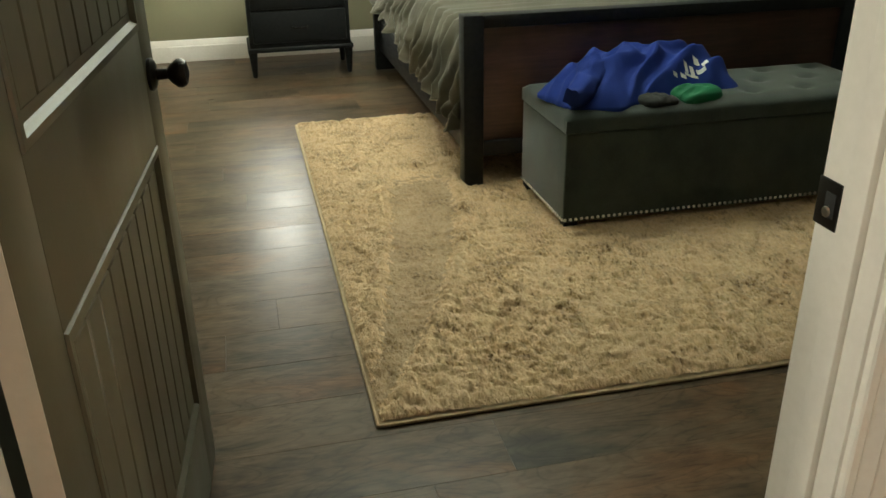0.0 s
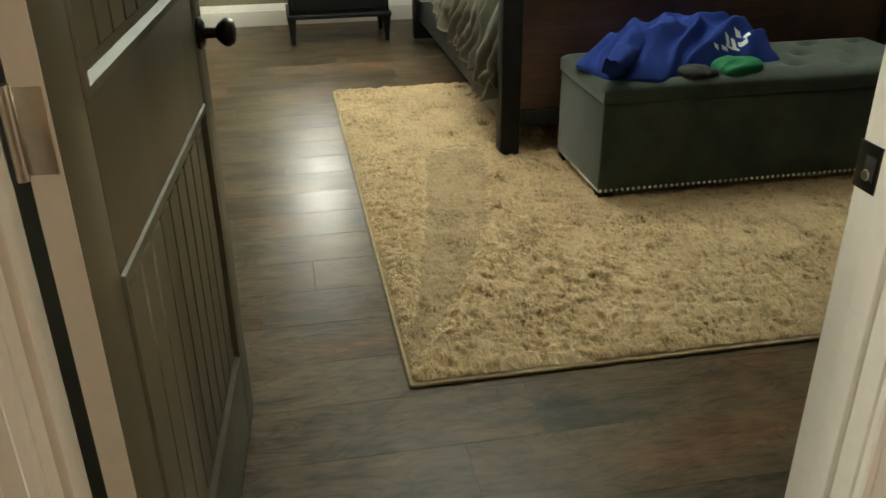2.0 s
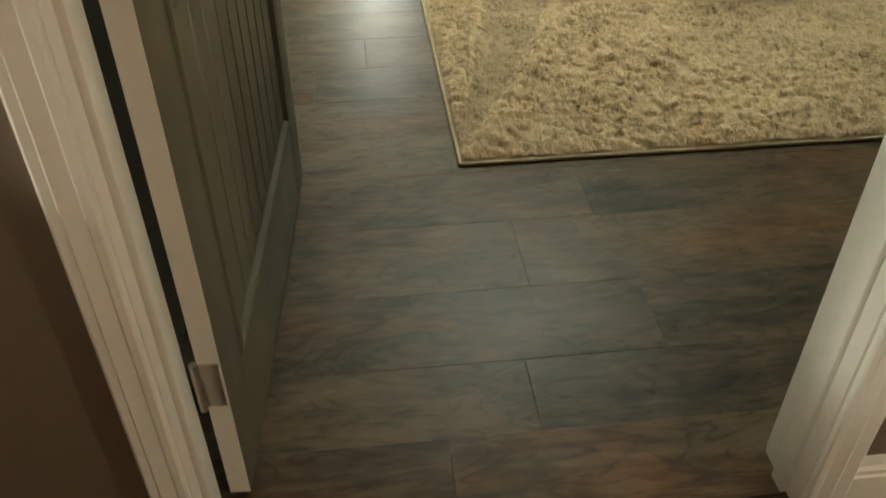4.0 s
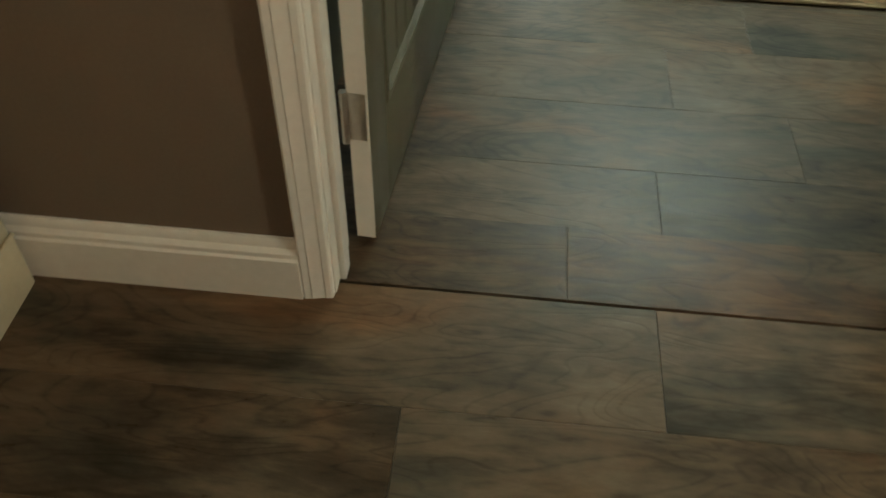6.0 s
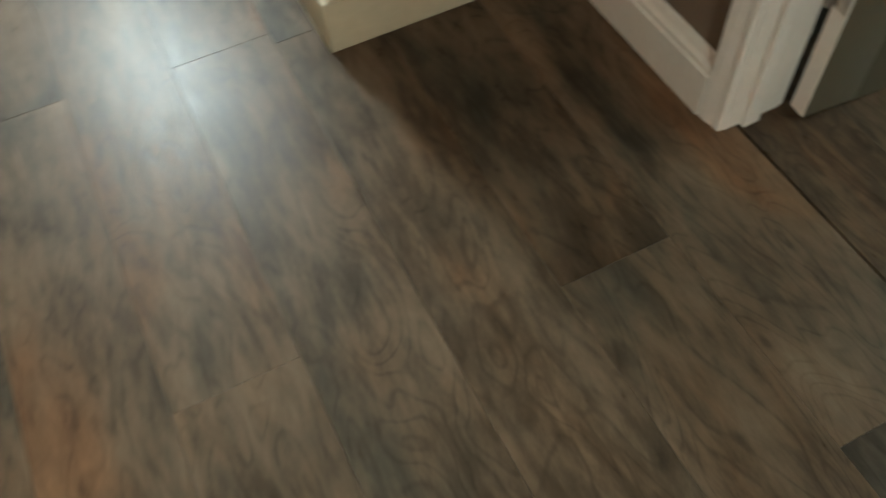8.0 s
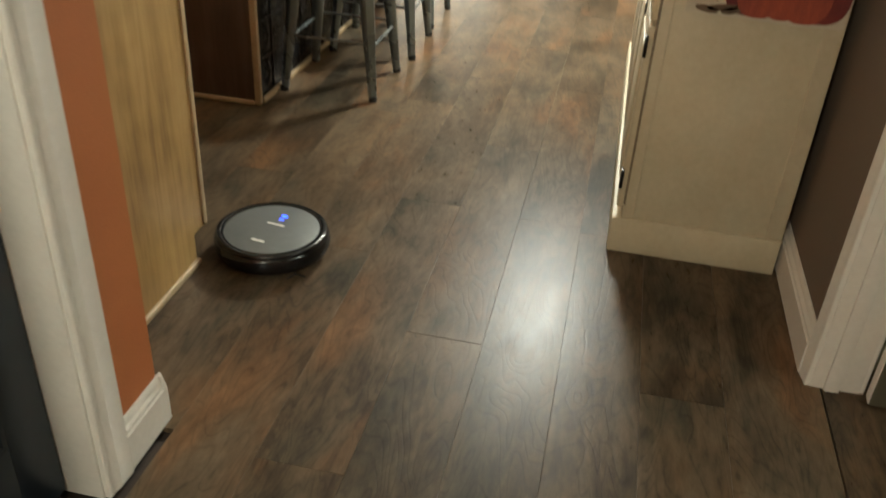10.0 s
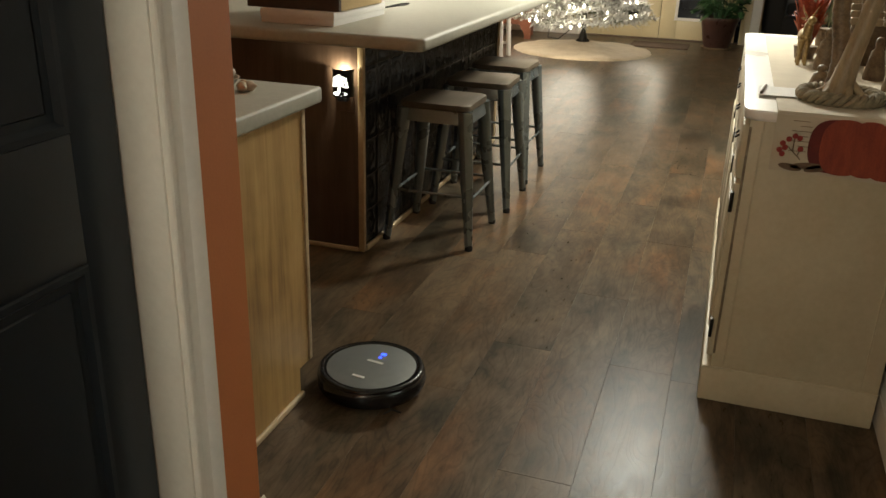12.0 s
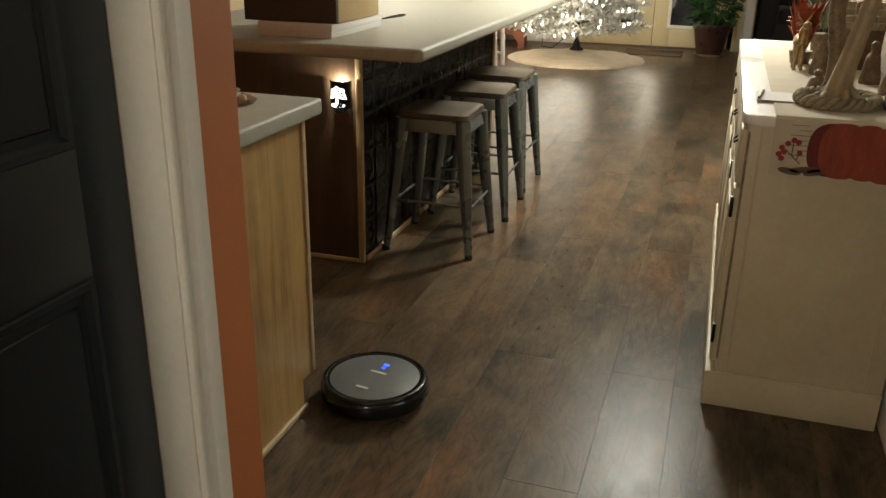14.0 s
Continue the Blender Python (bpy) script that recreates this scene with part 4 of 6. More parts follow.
bm = bmesh.new()
prism(bm, [(oy0, 0.0), (oy1 - 0.072, 0.0), (oy1 - 0.072, 0.095), (oy1, 0.095), (oy1, 0.871), (oy0, 0.871)], 0, 0.018, Matrix(((0, 0, 1, ox - 0.018), (1, 0, 0, 0), (0, 1, 0, 0), (0, 0, 0, 1))))
part("end_panel", bm, OAK, base)
part("corner_strip", boxed(ox - 0.020, oy1 - 0.016, 0.096, ox + 0.005, oy1 + 0.004, 0.870, 0.003), PALE_OAK, base)
part("shoe_moulding", boxed(ox + 0.0005, oy0, 0.0, ox + 0.013, oy1 - 0.066, 0.020, 0.005, 3), PALE_OAK, base, "light oak quarter-round")
part("carcass", boxed(-2.9, oy0, 0.095, ox - 0.019, oy1 - 0.002, 0.870), OAK, base)
part("toe_kick", boxed(-2.9, oy0, 0.0, ox - 0.019, oy1 - 0.075, 0.094), DARK_OAK, base)
for k in range(2):
    part("cabinet_door", boxed(-2.88 + k * 0.6, oy1, 0.12, -2.30 + k * 0.6, oy1 + 0.02, 0.84, 0.005), OAK, base)
counter = solid("worktop", boxed(-2.9, CORNER_Y - 0.01, 0.872, ox + 0.028, oy1 + 0.070, 0.918, 0.010, 4), COUNTER, "beige laminate worktop with a rounded edge", "worktop")

# ---- bar ----
px, py0, py1 = -1.957, 1.18, 3.32
bar = thing("bar_counter", (-2.2, 2.25, 0), "kitchen bar with black pressed-tin front and brown end panel", "bar")
part("carcass", boxed(-2.75, py0 + 0.02, 0.0, px - 0.014, py1 - 0.02, 0.938), DARK_OAK, bar)
part("end_panel", boxed(-2.75, py0, 0.0, px - 0.022, py0 + 0.019, 0.938, 0.001), DARK_OAK, bar, "brown wood-grain end panel")
part("corner_post", boxed(px - 0.021, py0 - 0.006, 0.0, px + 0.004, py0 + 0.019, 0.938, 0.003), PALE_OAK, bar, "light oak corner strip")
part("corner_post", boxed(px - 0.021, py1 - 0.019, 0.0, px + 0.004, py1 + 0.006, 0.938, 0.003), PALE_OAK, bar, "light oak corner strip")
part("base_moulding", boxed(px, py0 + 0.020, 0.0, px + 0.012, py1 - 0.02, 0.026, 0.005, 3), PALE_OAK, bar, "light oak shoe moulding")
part("shoe_moulding", boxed(-2.75, py0 - 0.012, 0.0, px - 0.022, py0 - 0.0005, 0.020, 0.005, 3), PALE_OAK, bar, "light oak shoe moulding")


def tin_tile(y0, y1, z0, z1):
    """A pressed square: raised border, a ring of relief and a swelling centre."""
    bm = bmesh.new()
    n = 14
    grid = []
    for i in range(n + 1):
        row = []
        for j in range(n + 1):
            u, v = i / n * 2 - 1, j / n * 2 - 1
            edge = max(abs(u), abs(v))
            d = 0.004 if edge > 0.88 else 0.0
            rr = math.hypot(u, v)
            d += 0.006 * math.exp(-(((rr - 0.55) / 0.12) ** 2)) * (0.7 + 0.3 * math.cos(8 * math.atan2(v, u)))
            d += 0.007 * math.exp(-((rr / 0.2) ** 2))
            row.append(bm.verts.new((px - 0.010 + d, y0 + (y1 - y0) * i / n, z0 + (z1 - z0) * j / n)))
        grid.append(row)
    for i in range(n):
        for j in range(n):
            bm.faces.new((grid[i][j], grid[i + 1][j], grid[i + 1][j + 1], grid[i][j + 1]))
    return bm


tile_rows, tile_cols = 6, 14
tw, th = (py1 - py0 - 0.04) / tile_cols, 0.916 / tile_rows
tin_mesh = None
for r in range(tile_rows):
    for c in range(tile_cols):
        if tin_mesh is None:
            first = part("tin_tile", tin_tile(py0 + 0.02, py0 + 0.02 + tw - 0.001, 0.022, 0.022 + th - 0.001), TIN, bar)
            tin_mesh = first.data
        else:
            ob = new("tin_tile", tin_mesh)
            ob.parent = bar
            ob.location = (0, c * tw, r * th)
bm = bmesh.new()
prism(bm, [(-2.80, 0.722), (-1.555, 0.722), (-1.538, 0.739), (-1.538, 3.36), (-2.80, 3.36)], 0.940, 0.986)
bmesh.ops.bevel(bm, geom=bm.edges[:], offset=0.014, segments=4, profile=0.5, affect="EDGES")
solid("serving_counter", bm, COUNTER, "beige laminate bar top with rounded overhanging edge", "worktop")

# night light on the end panel
nlx, nly = -2.035, py0 - 0.012
night = thing("night_light", (nlx, py0 - 0.02, 0.67), "lit plug-in night light with a cut-out tree shade", "night light")
part("wall_plate", boxed(nlx - 0.036, py0 - 0.006, 0.610, nlx + 0.036, py0 - 0.0005, 0.725, 0.002), DARK_OAK, night, "brown outlet plate")
part("plug_body", boxed(nlx - 0.022, py0 - 0.032, 0.655, nlx + 0.022, py0 - 0.006, 0.680, 0.004), RUBBER, night)


def half_shell(bm, radius, z0, z1, a0=180.0, a1=360.0, steps=14):
    ring = [(nlx + radius * math.cos(radians(a0 + (a1 - a0) * k / steps)), nly + radius * math.sin(radians(a0 + (a1 - a0) * k / steps))) for k in range(steps + 1)]
    for p, q in zip(ring, ring[1:]):
        vs = [bm.verts.new((*p, z0)), bm.verts.new((*q, z0)), bm.verts.new((*q, z1)), bm.verts.new((*p, z1))]
        bm.faces.new(vs)
    return bm


NIGHT_GLOW = glow("night_light_cutout", (1.0, 0.94, 0.82), 5.0)
part("shade", half_shell(bmesh.new(), 0.045, 0.676, 0.784), BRONZE, night, "dark curved metal shade")
part("shade_rim", tube(bmesh.new(), [(nlx + 0.045 * math.cos(radians(180 + 15 * k)), nly + 0.045 * math.sin(radians(180 + 15 * k)), 0.784) for k in range(13)], 0.002, 6), BRONZE, night)


def cutout(u, z, ru, rz):
    """A small glowing opening on the curved shade; u is the angle from its middle, in degrees."""
    bm = bmesh.new()
    pts = []
    for k in range(10):
        a = 2 * math.pi * k / 10
        t = radians(270 + u + math.degrees(ru * math.cos(a) / 0.0462))
        pts.append(bm.verts.new((nlx + 0.0462 * math.cos(t), nly + 0.0462 * math.sin(t), z + rz * math.sin(a))))
    bm.faces.new(pts)
    return part("cutout", bm, NIGHT_GLOW, night, "glowing cut-out")


rng = random.Random(4)
cutout(0, 0.690, 0.034, 0.0080)
cutout(0, 0.706, 0.0055, 0.016)
for k in range(13):
    a = radians(-12 + k * 204 / 12)
    for r in (0.017 - 0.003 * (k % 2), 0.027 + 0.004 * (k % 2), 0.036 - 0.003 * (k % 3)):
        cutout(math.degrees(r * math.cos(a) / 0.0462), 0.726 + r * math.sin(a) * 1.05, 0.0034 + 0.0008 * rng.random(), 0.0042 + 0.001 * rng.random())
cutout(0, 0.727, 0.010, 0.008)
lamp("night_light_bulb", "POINT", (nlx, nly - 0.018, 0.778), 1.9, (1.0, 0.84, 0.58), 0.008)


# ---- stools ----
def bar_stool(m):
    """Pressed steel stool with a wooden seat; local origin on the floor under the seat."""
    stool = thing("bar_stool", m, "gunmetal steel bar stool with a brown wooden seat", "stool", group="stools along the bar")
    w = lambda bm: (bm.transform(m), bm)[1]
    s, h = 0.157, 0.618
    bm = bmesh.new()
    c, out = 0.038, []
    for cx, cy, a0 in ((s - c, s - c, 0), (-s + c, s - c, 90), (-s + c, -s + c, 180), (s - c, -s + c, 270)):
        out += [(cx + c * math.cos(radians(a0 + 15 * k)), cy + c * math.sin(radians(a0 + 15 * k))) for k in range(7)]
    prism(bm, out, h - 0.020, h + 0.006)
    bmesh.ops.bevel(bm, geom=[e for e in bm.edges if abs(e.verts[0].co.z - e.verts[1].co.z) < 1e-6], offset=0.006, segments=2, profile=0.5, affect="EDGES")
    part("seat", w(bm), SEAT_WOOD, stool, "brown wooden seat")
    bm = bmesh.new()
    t, b, z0, z1 = s - 0.006, s + 0.004, h - 0.023, h - 0.075
    top = [bm.verts.new((x * t, y * t, z0)) for x, y in ((-1, -1), (1, -1), (1, 1), (-1, 1))]
    low = [bm.verts.new((x * b, y * b, z1)) for x, y in ((-1, -1), (1, -1), (1, 1), (-1, 1))]
    for k in range(4):
        bm.faces.new((top[k], top[(k + 1) % 4], low[(k + 1) % 4], low[k]))
    bm.faces.new(top[::-1])
    bmesh.ops.bevel(bm, geom=[e for e in bm.edges if abs(e.verts[0].co.z - e.verts[1].co.z) > 0.01], offset=0.02, segments=3, profile=0.5, affect="EDGES")
    part("apron", w(bm), GUNMETAL, stool)
    foot = 0.206
    for sx in (-1, 1):
        for sy in (-1, 1):
            a, c = Vector((sx * (s + 0.001), sy * (s + 0.001), h - 0.028)), Vector((sx * foot, sy * foot, 0.012))
            inner = Vector((-sx * 0.020, -sy * 0.020, 0))
            path = [a + inner + Vector((0, 0, 0.006)), a + inner * 1.0 + (c - a) * 0.12, a + inner * 0.9 + (c - a) * 0.5, a + inner * 0.75 + (c - a) * 0.85, c + inner * 0.7]
            bm = tube(bmesh.new(), path, [0.033, 0.032, 0.027, 0.0200, 0.0175], 14)
            groove = (Vector((sx, sy, 0))).normalized()
            for v in bm.verts:
                f = (a.z - v.co.z) / (a.z - c.z)
                axis_at = a + inner + (c - a) * f
                d = Vector((v.co.x - axis_at.x, v.co.y - axis_at.y, 0))
                if d.length > 1e-4 and d.normalized().dot(groove) > 0.9:
                    v.co -= groove * 0.005
            leg = part("leg", w(bm), GUNMETAL, stool)
            part("foot_cap", w(lathe([(0.0, 0.0), (0.017, 0.0), (0.018, 0.018), (0.014, 0.024), (0.0, 0.024)], (c.x - sx * 0.013, c.y - sy * 0.013, 0), 12)), RUBBER, leg, "black rubber foot")
    for z, axis in ((0.235, 0), (0.215, 1)):
        f = (h - 0.028 - z) / (h - 0.04)
        d = s + (foot - s) * f - 0.010
        for side in (-1, 1):
            ends = [(-d, side * d, z), (d, side * d, z)] if axis == 0 else [(side * d, -d, z), (side * d, d, z)]
            part("rung", w(tube(bmesh.new(), ends, 0.0065, 8)), GUNMETAL, stool)
    return stool


stool = bar_stool(pose(-1.735, 1.565, 0, 0, 0, 0))
copy_thing(stool, pose(-1.715, 2.125, 0, 0, 0, 1.5))
copy_thing(stool, pose(-1.735, 2.645, 0, 0, 0, -1.0))


# ---- robot cleaner ----
RX, RY = -1.487, 0.155
robot = thing("robot_vacuum", (RX, RY, 0), "round black robot vacuum with a grey top and blue lights", "robot vacuum")
part("body", lathe([(0.0, 0.012), (0.150, 0.012), (0.160, 0.018), (0.1655, 0.030), (0.1655, 0.058), (0.162, 0.066), (0.158, 0.0685), (0.0, 0.0685)], (RX, RY, 0), 72), ROBOT_BLACK, robot, smooth=50)
part("rim", lathe([(0.134, 0.068), (0.1605, 0.068), (0.1615, 0.073), (0.157, 0.0775), (0.148, 0.078), (0.139, 0.0765), (0.134, 0.074)], (RX, RY, 0), 72), ROBOT_BLACK, robot, smooth=60)
part("top_plate", lathe([(0.0, 0.070), (0.1385, 0.070), (0.1385, 0.0752), (0.136, 0.0762), (0.0, 0.0772)], (RX, RY, 0), 72), ROBOT_TOP, robot, "flat grey brushed top", smooth=30)
bm = bmesh.new()
arc = [(RX + 0.1570 * math.cos(radians(a)), RY + 0.1570 * math.sin(radians(a)), 0.040) for a in range(-10, 191, 10)]
tube(bm, arc, 0.011, 8)
part("bumper", bm, ROBOT_BLACK, robot, "black front bumper")
for a in (60, 240):
    part("wheel", lathe([(0.0, -0.012), (0.030, -0.012), (0.034, -0.006), (0.034, 0.006), (0.030, 0.012), (0.0, 0.012)], (RX + 0.1 * math.cos(radians(a)), RY + 0.1 * math.sin(radians(a)), 0.034), 20, axis=Vector((math.cos(radians(a)), math.sin(radians(a)), 0))), RUBBER, robot)
for k, a in enumerate((0, 120, 240)):
    part("side_brush", tube(bmesh.new(), [(RX + 0.11, RY - 0.11, 0.008), (RX + 0.11 + 0.03 * math.cos(radians(a)), RY - 0.11 + 0.03 * math.sin(radians(a)), 0.004)], 0.0022, 6), RUBBER, robot)


def on_robot(x, y):
    """A point of the top, in the robot's own axes."""
    a = radians(-8)
    return RX + x * math.cos(a) - y * math.sin(a), RY + x * math.sin(a) + y * math.cos(a)


def bar_mark(name, x0, y0, x1, y1, mat, z=0.0775, h=0.0012, label=""):
    bm = bmesh.new()
    prism(bm, [on_robot(x0, y0), on_robot(x1, y0), on_robot(x1, y1), on_robot(x0, y1)], z - 0.001, z + h)
    return part(name, bm, mat, robot, label, smooth=0)


bar_mark("logo_bar", -0.027, 0.018, 0.027, 0.027, PRINT, label="pale maker's mark")
bar_mark("logo_bar", -0.020, -0.082, 0.020, -0.073, PRINT, label="pale maker's mark")
bar_mark("status_light", -0.004, 0.050, 0.004, 0.058, BLUE_LED, label="glowing blue light")
bar_mark("status_light", -0.008, 0.070, 0.008, 0.079, BLUE_LED, label="glowing blue light")


# ---- ceiling fixtures ----
def ceiling_light(x, y, drop, label):
    fixture = thing("ceiling_light", (x, y, CEIL), label, "ceiling light")
    part("base", lathe([(0.0, CEIL - 0.001), (0.15, CEIL - 0.001), (0.15, CEIL - 0.02), (0.0, CEIL - 0.02)], (x, y, 0), 32), NICKEL, fixture, "satin nickel base")
    dome = part("glass_dome", lathe([(0.0, drop), (0.07, drop + 0.008), (0.115, drop + 0.03), (0.138, CEIL - 0.022), (0.0, CEIL - 0.022)], (x, y, 0), 32), DIFFUSER, fixture, "frosted glowing dome")
    dome.visible_shadow = False
    return fixture


pendant = thing("pendant_light", (LIVING_LIGHT[0], LIVING_LIGHT[1], CEIL), "lit frosted glass pendant hanging over the walkway", "pendant light")
lx_, ly_, lz_ = LIVING_LIGHT
part("rod", tube(bmesh.new(), [(lx_, ly_, lz_ + 0.15), (lx_, ly_, CEIL - 0.002)], 0.007, 8), NICKEL, pendant)
part("canopy", lathe([(0.0, CEIL - 0.03), (0.05, CEIL - 0.028), (0.06, CEIL - 0.002), (0.0, CEIL - 0.001)], (lx_, ly_, 0), 24), NICKEL, pendant)
globe = part("globe", lathe([(0.0, lz_ - 0.15), (0.07, lz_ - 0.135), (0.13, lz_ - 0.07), (0.148, lz_), (0.13, lz_ + 0.07), (0.07, lz_ + 0.135), (0.0, lz_ + 0.15)], (lx_, ly_, 0), 28), DIFFUSER, pendant, "frosted glowing globe")
globe.visible_shadow = False
# made-up wall lamp out of view, standing where the hall fill sits
hx, hy, hz = HALL_FILL
added_sconce = thing("wall_lamp", (hx, hy - 0.12, hz), "unseen frosted globe wall lamp added to light the hall", "wall lamp")
part("wall_plate", lathe([(0.0, 0.0), (0.06, 0.0), (0.055, 0.012), (0.0, 0.016)], (hx, -3.3795, hz - 0.14), 24, axis=Vector((0, 1, 0))), NICKEL, added_sconce, "satin nickel plate")
part("arm", tube(bmesh.new(), [(hx, -3.368, hz - 0.14), (hx, -3.30, hz - 0.15), (hx, hy, hz - 0.13), (hx, hy, hz - 0.085)], 0.008, 10), NICKEL, added_sconce)
part("globe", lathe([(0.0, hz - 0.09), (0.045, hz - 0.08), (0.08, hz - 0.04), (0.09, hz), (0.08, hz + 0.04), (0.045, hz + 0.08), (0.0, hz + 0.09)], (hx, hy, 0), 24), DIFFUSER, added_sconce, "frosted glowing globe").visible_shadow = False
# invented dome for the far-room fill
ceiling_light(FAR_FILL[0], FAR_FILL[1], CEIL - 0.11, "unseen frosted dome ceiling light added to fill the far room")
# unseen bowl, added to keep direct light off the bedroom floor
bowl = thing("bowl_pendant", (BEDROOM_LIGHT[0], BEDROOM_LIGHT[1], CEIL), "unseen bronze bowl uplight added to bounce light off the bedroom ceiling", "ceiling light")
bx, by, bz = BEDROOM_LIGHT
part("bowl", lathe([(0.0, bz - 0.11), (0.08, bz - 0.10), (0.17, bz - 0.05), (0.21, bz + 0.01), (0.205, bz + 0.01), (0.165, bz - 0.04), (0.08, bz - 0.085), (0.0, bz - 0.09)], (bx, by, 0), 32), BRONZE, bowl, "dark bronze bowl")
part("rod", tube(bmesh.new(), [(bx + 0.2, by, bz), (bx, by, CEIL - 0.002)], 0.005, 8), BRONZE, bowl)
part("rod", tube(bmesh.new(), [(bx - 0.2, by, bz), (bx, by, CEIL - 0.002)], 0.005, 8), BRONZE, bowl)

# ---- things on the buffet ----
RUNNER = surface("cream_printed_runner", (0.50, 0.44, 0.33), (0.60, 0.54, 0.42), scale=10, rough=0.85, bump=0.3, fine=500)
PUMPKIN = surface("printed_pumpkin_red", (0.20, 0.034, 0.020), (0.34, 0.075, 0.036), scale=22, rough=0.8, bump=0.1, fine=200, stretch=(3, 1, 0.7))
PUMPKIN_DARK = surface("printed_pumpkin_shadow", (0.10, 0.014, 0.013), (0.16, 0.024, 0.018), scale=14, rough=0.8, bump=0.1, fine=200)
BERRY = surface("printed_berry_red", (0.22, 0.022, 0.020), (0.34, 0.05, 0.035), rough=0.8, bump=0.1)
INK = surface("printed_brown_ink", (0.10, 0.065, 0.04), (0.20, 0.14, 0.09), rough=0.85, bump=0.1)
ROPE = surface("weathered_rope", (0.20, 0.165, 0.105), (0.34, 0.285, 0.19), scale=30, rough=0.8, bump=0.4, fine=200)
DRIFT = surface("pale_carved_wood", (0.22, 0.16, 0.09), (0.40, 0.31, 0.19), scale=9, rough=0.45, bump=0.3, fine=60, stretch=(3, 3, 0.8))
GILT = surface("antique_gold_resin", (0.20, 0.13, 0.05), (0.42, 0.30, 0.13), scale=30, rough=0.38, metal=0.5, bump=0.3, fine=120)
RESIN = surface("brown_carved_resin", (0.10, 0.065, 0.035), (0.24, 0.17, 0.10), scale=30, rough=0.5, bump=0.4, fine=120)
PAPER = surface("white_paper", (0.68, 0.67, 0.64), (0.76, 0.75, 0.72), scale=4, rough=0.7, bump=0.02)
AUTUMN = surface("autumn_red_leaf", (0.22, 0.03, 0.012), (0.42, 0.10, 0.03), scale=20, rough=0.6, bump=0.1)
LEAF = surface("deep_green_leaf", (0.016, 0.050, 0.016), (0.045, 0.105, 0.032), scale=14, rough=0.4, bump=0.1)
PALE_LEAF = surface("pale_green_leaf", (0.10, 0.13, 0.06), (0.24, 0.27, 0.15), scale=20, rough=0.5, bump=0.1)

rx0, rx1 = -0.437, -0.045
runner = thing("table_runner", (-0.24, 0.8, UTOP), "cream table runner printed with a red pumpkin, hanging over the end", "table runner")
bm = bmesh.new()
run = [(uy1 - 0.1, UTOP + 0.0045), (uy0 + 0.02, UTOP + 0.0045), (uy0 - 0.014, UTOP + 0.0042), (uy0 - 0.0235, UTOP - 0.004), (uy0 - 0.0245, UTOP - 0.03), (uy0 - 0.0235, 0.745)]
cols = []
for k in range(25):
    u = k / 24
    cols.append([bm.verts.new((rx0 + (rx1 - rx0) * u, y + (0.0025 * math.sin(u * 17) * (1 if z < UTOP - 0.02 else 0)), z + (0.004 * math.sin(u * 5 + 1) if z < 0.75 else 0))) for y, z in run])
for a, b in zip(cols, cols[1:]):
    for k in range(len(run) - 1):
        bm.faces.new((a[k], b[k], b[k + 1], a[k + 1]))
bmesh.ops.recalc_face_normals(bm, faces=bm.faces)
bmesh.ops.solidify(bm, geom=bm.faces[:], thickness=0.0012)
part("cloth", bm, RUNNER, runner, "cream woven cloth")
FRONT = uy0 - 0.0285


def flat_print(name, outline, depth, mat, label=""):
    """A shape (x, z) lying on the hanging end of the runner."""
    bm = bmesh.new()
    prism(bm, outline, 0, 0.0012, Matrix(((1, 0, 0, 0), (0, 0, -1, FRONT - depth), (0, 1, 0, 0), (0, 0, 0, 1))))
    return part(name, bm, mat, runner, label, smooth=0)


def oval(cx, cz, rx, rz, n=28, tilt=0.0, power=2.0):
    pts = []
    for k in range(n):
        a = 2 * math.pi * k / n
        x, z = math.copysign(abs(math.cos(a)) ** (2 / power), math.cos(a)) * rx, math.copysign(abs(math.sin(a)) ** (2 / power), math.sin(a)) * rz
        pts.append((cx + x * math.cos(tilt) - z * math.sin(tilt), cz + x * math.sin(tilt) + z * math.cos(tilt)))
    return pts


for k, (cx, rx, mat) in enumerate(((-0.285, 0.064, PUMPKIN_DARK), (-0.115, 0.068, PUMPKIN_DARK), (-0.262, 0.058, PUMPKIN), (-0.150, 0.060, PUMPKIN), (-0.205, 0.050, PUMPKIN))):
    flat_print("pumpkin_lobe", oval(cx, 0.828 - 0.004 * (k % 2), rx, 0.072 if k < 2 else 0.075, power=2.6), 0.0006 * k, mat, "red printed pumpkin")
rng = random.Random(8)
for cx, cz in ((-0.412, 0.826), (-0.418, 0.808), (-0.405, 0.815), (-0.398, 0.838), (-0.384, 0.848), (-0.372, 0.843), (-0.366, 0.814), (-0.410, 0.797)):
    flat_print("berry", oval(cx, cz, 0.0075, 0.0075, 12), 0.0004, BERRY, "red printed berry")
for a, b in (((-0.362, 0.785), (-0.400, 0.820)), ((-0.385, 0.806), (-0.384, 0.845)), ((-0.372, 0.795), (-0.366, 0.812))):
    d = Vector((b[0] - a[0], b[1] - a[1])).normalized() * 0.0013
    flat_print("twig", [(a[0] - d.y, a[1] + d.x), (a[0] + d.y, a[1] - d.x), (b[0] + d.y, b[1] - d.x), (b[0] - d.y, b[1] + d.x)], 0.0, INK)
for cx, cz, r, t in ((-0.345, 0.770, 0.040, 0.1), (-0.385, 0.763, 0.030, -0.15), (-0.320, 0.765, 0.03, 0.25)):
    flat_print("leaf", oval(cx, cz, r, 0.009, 16, t), 0.0003, INK, "dark printed leaf")
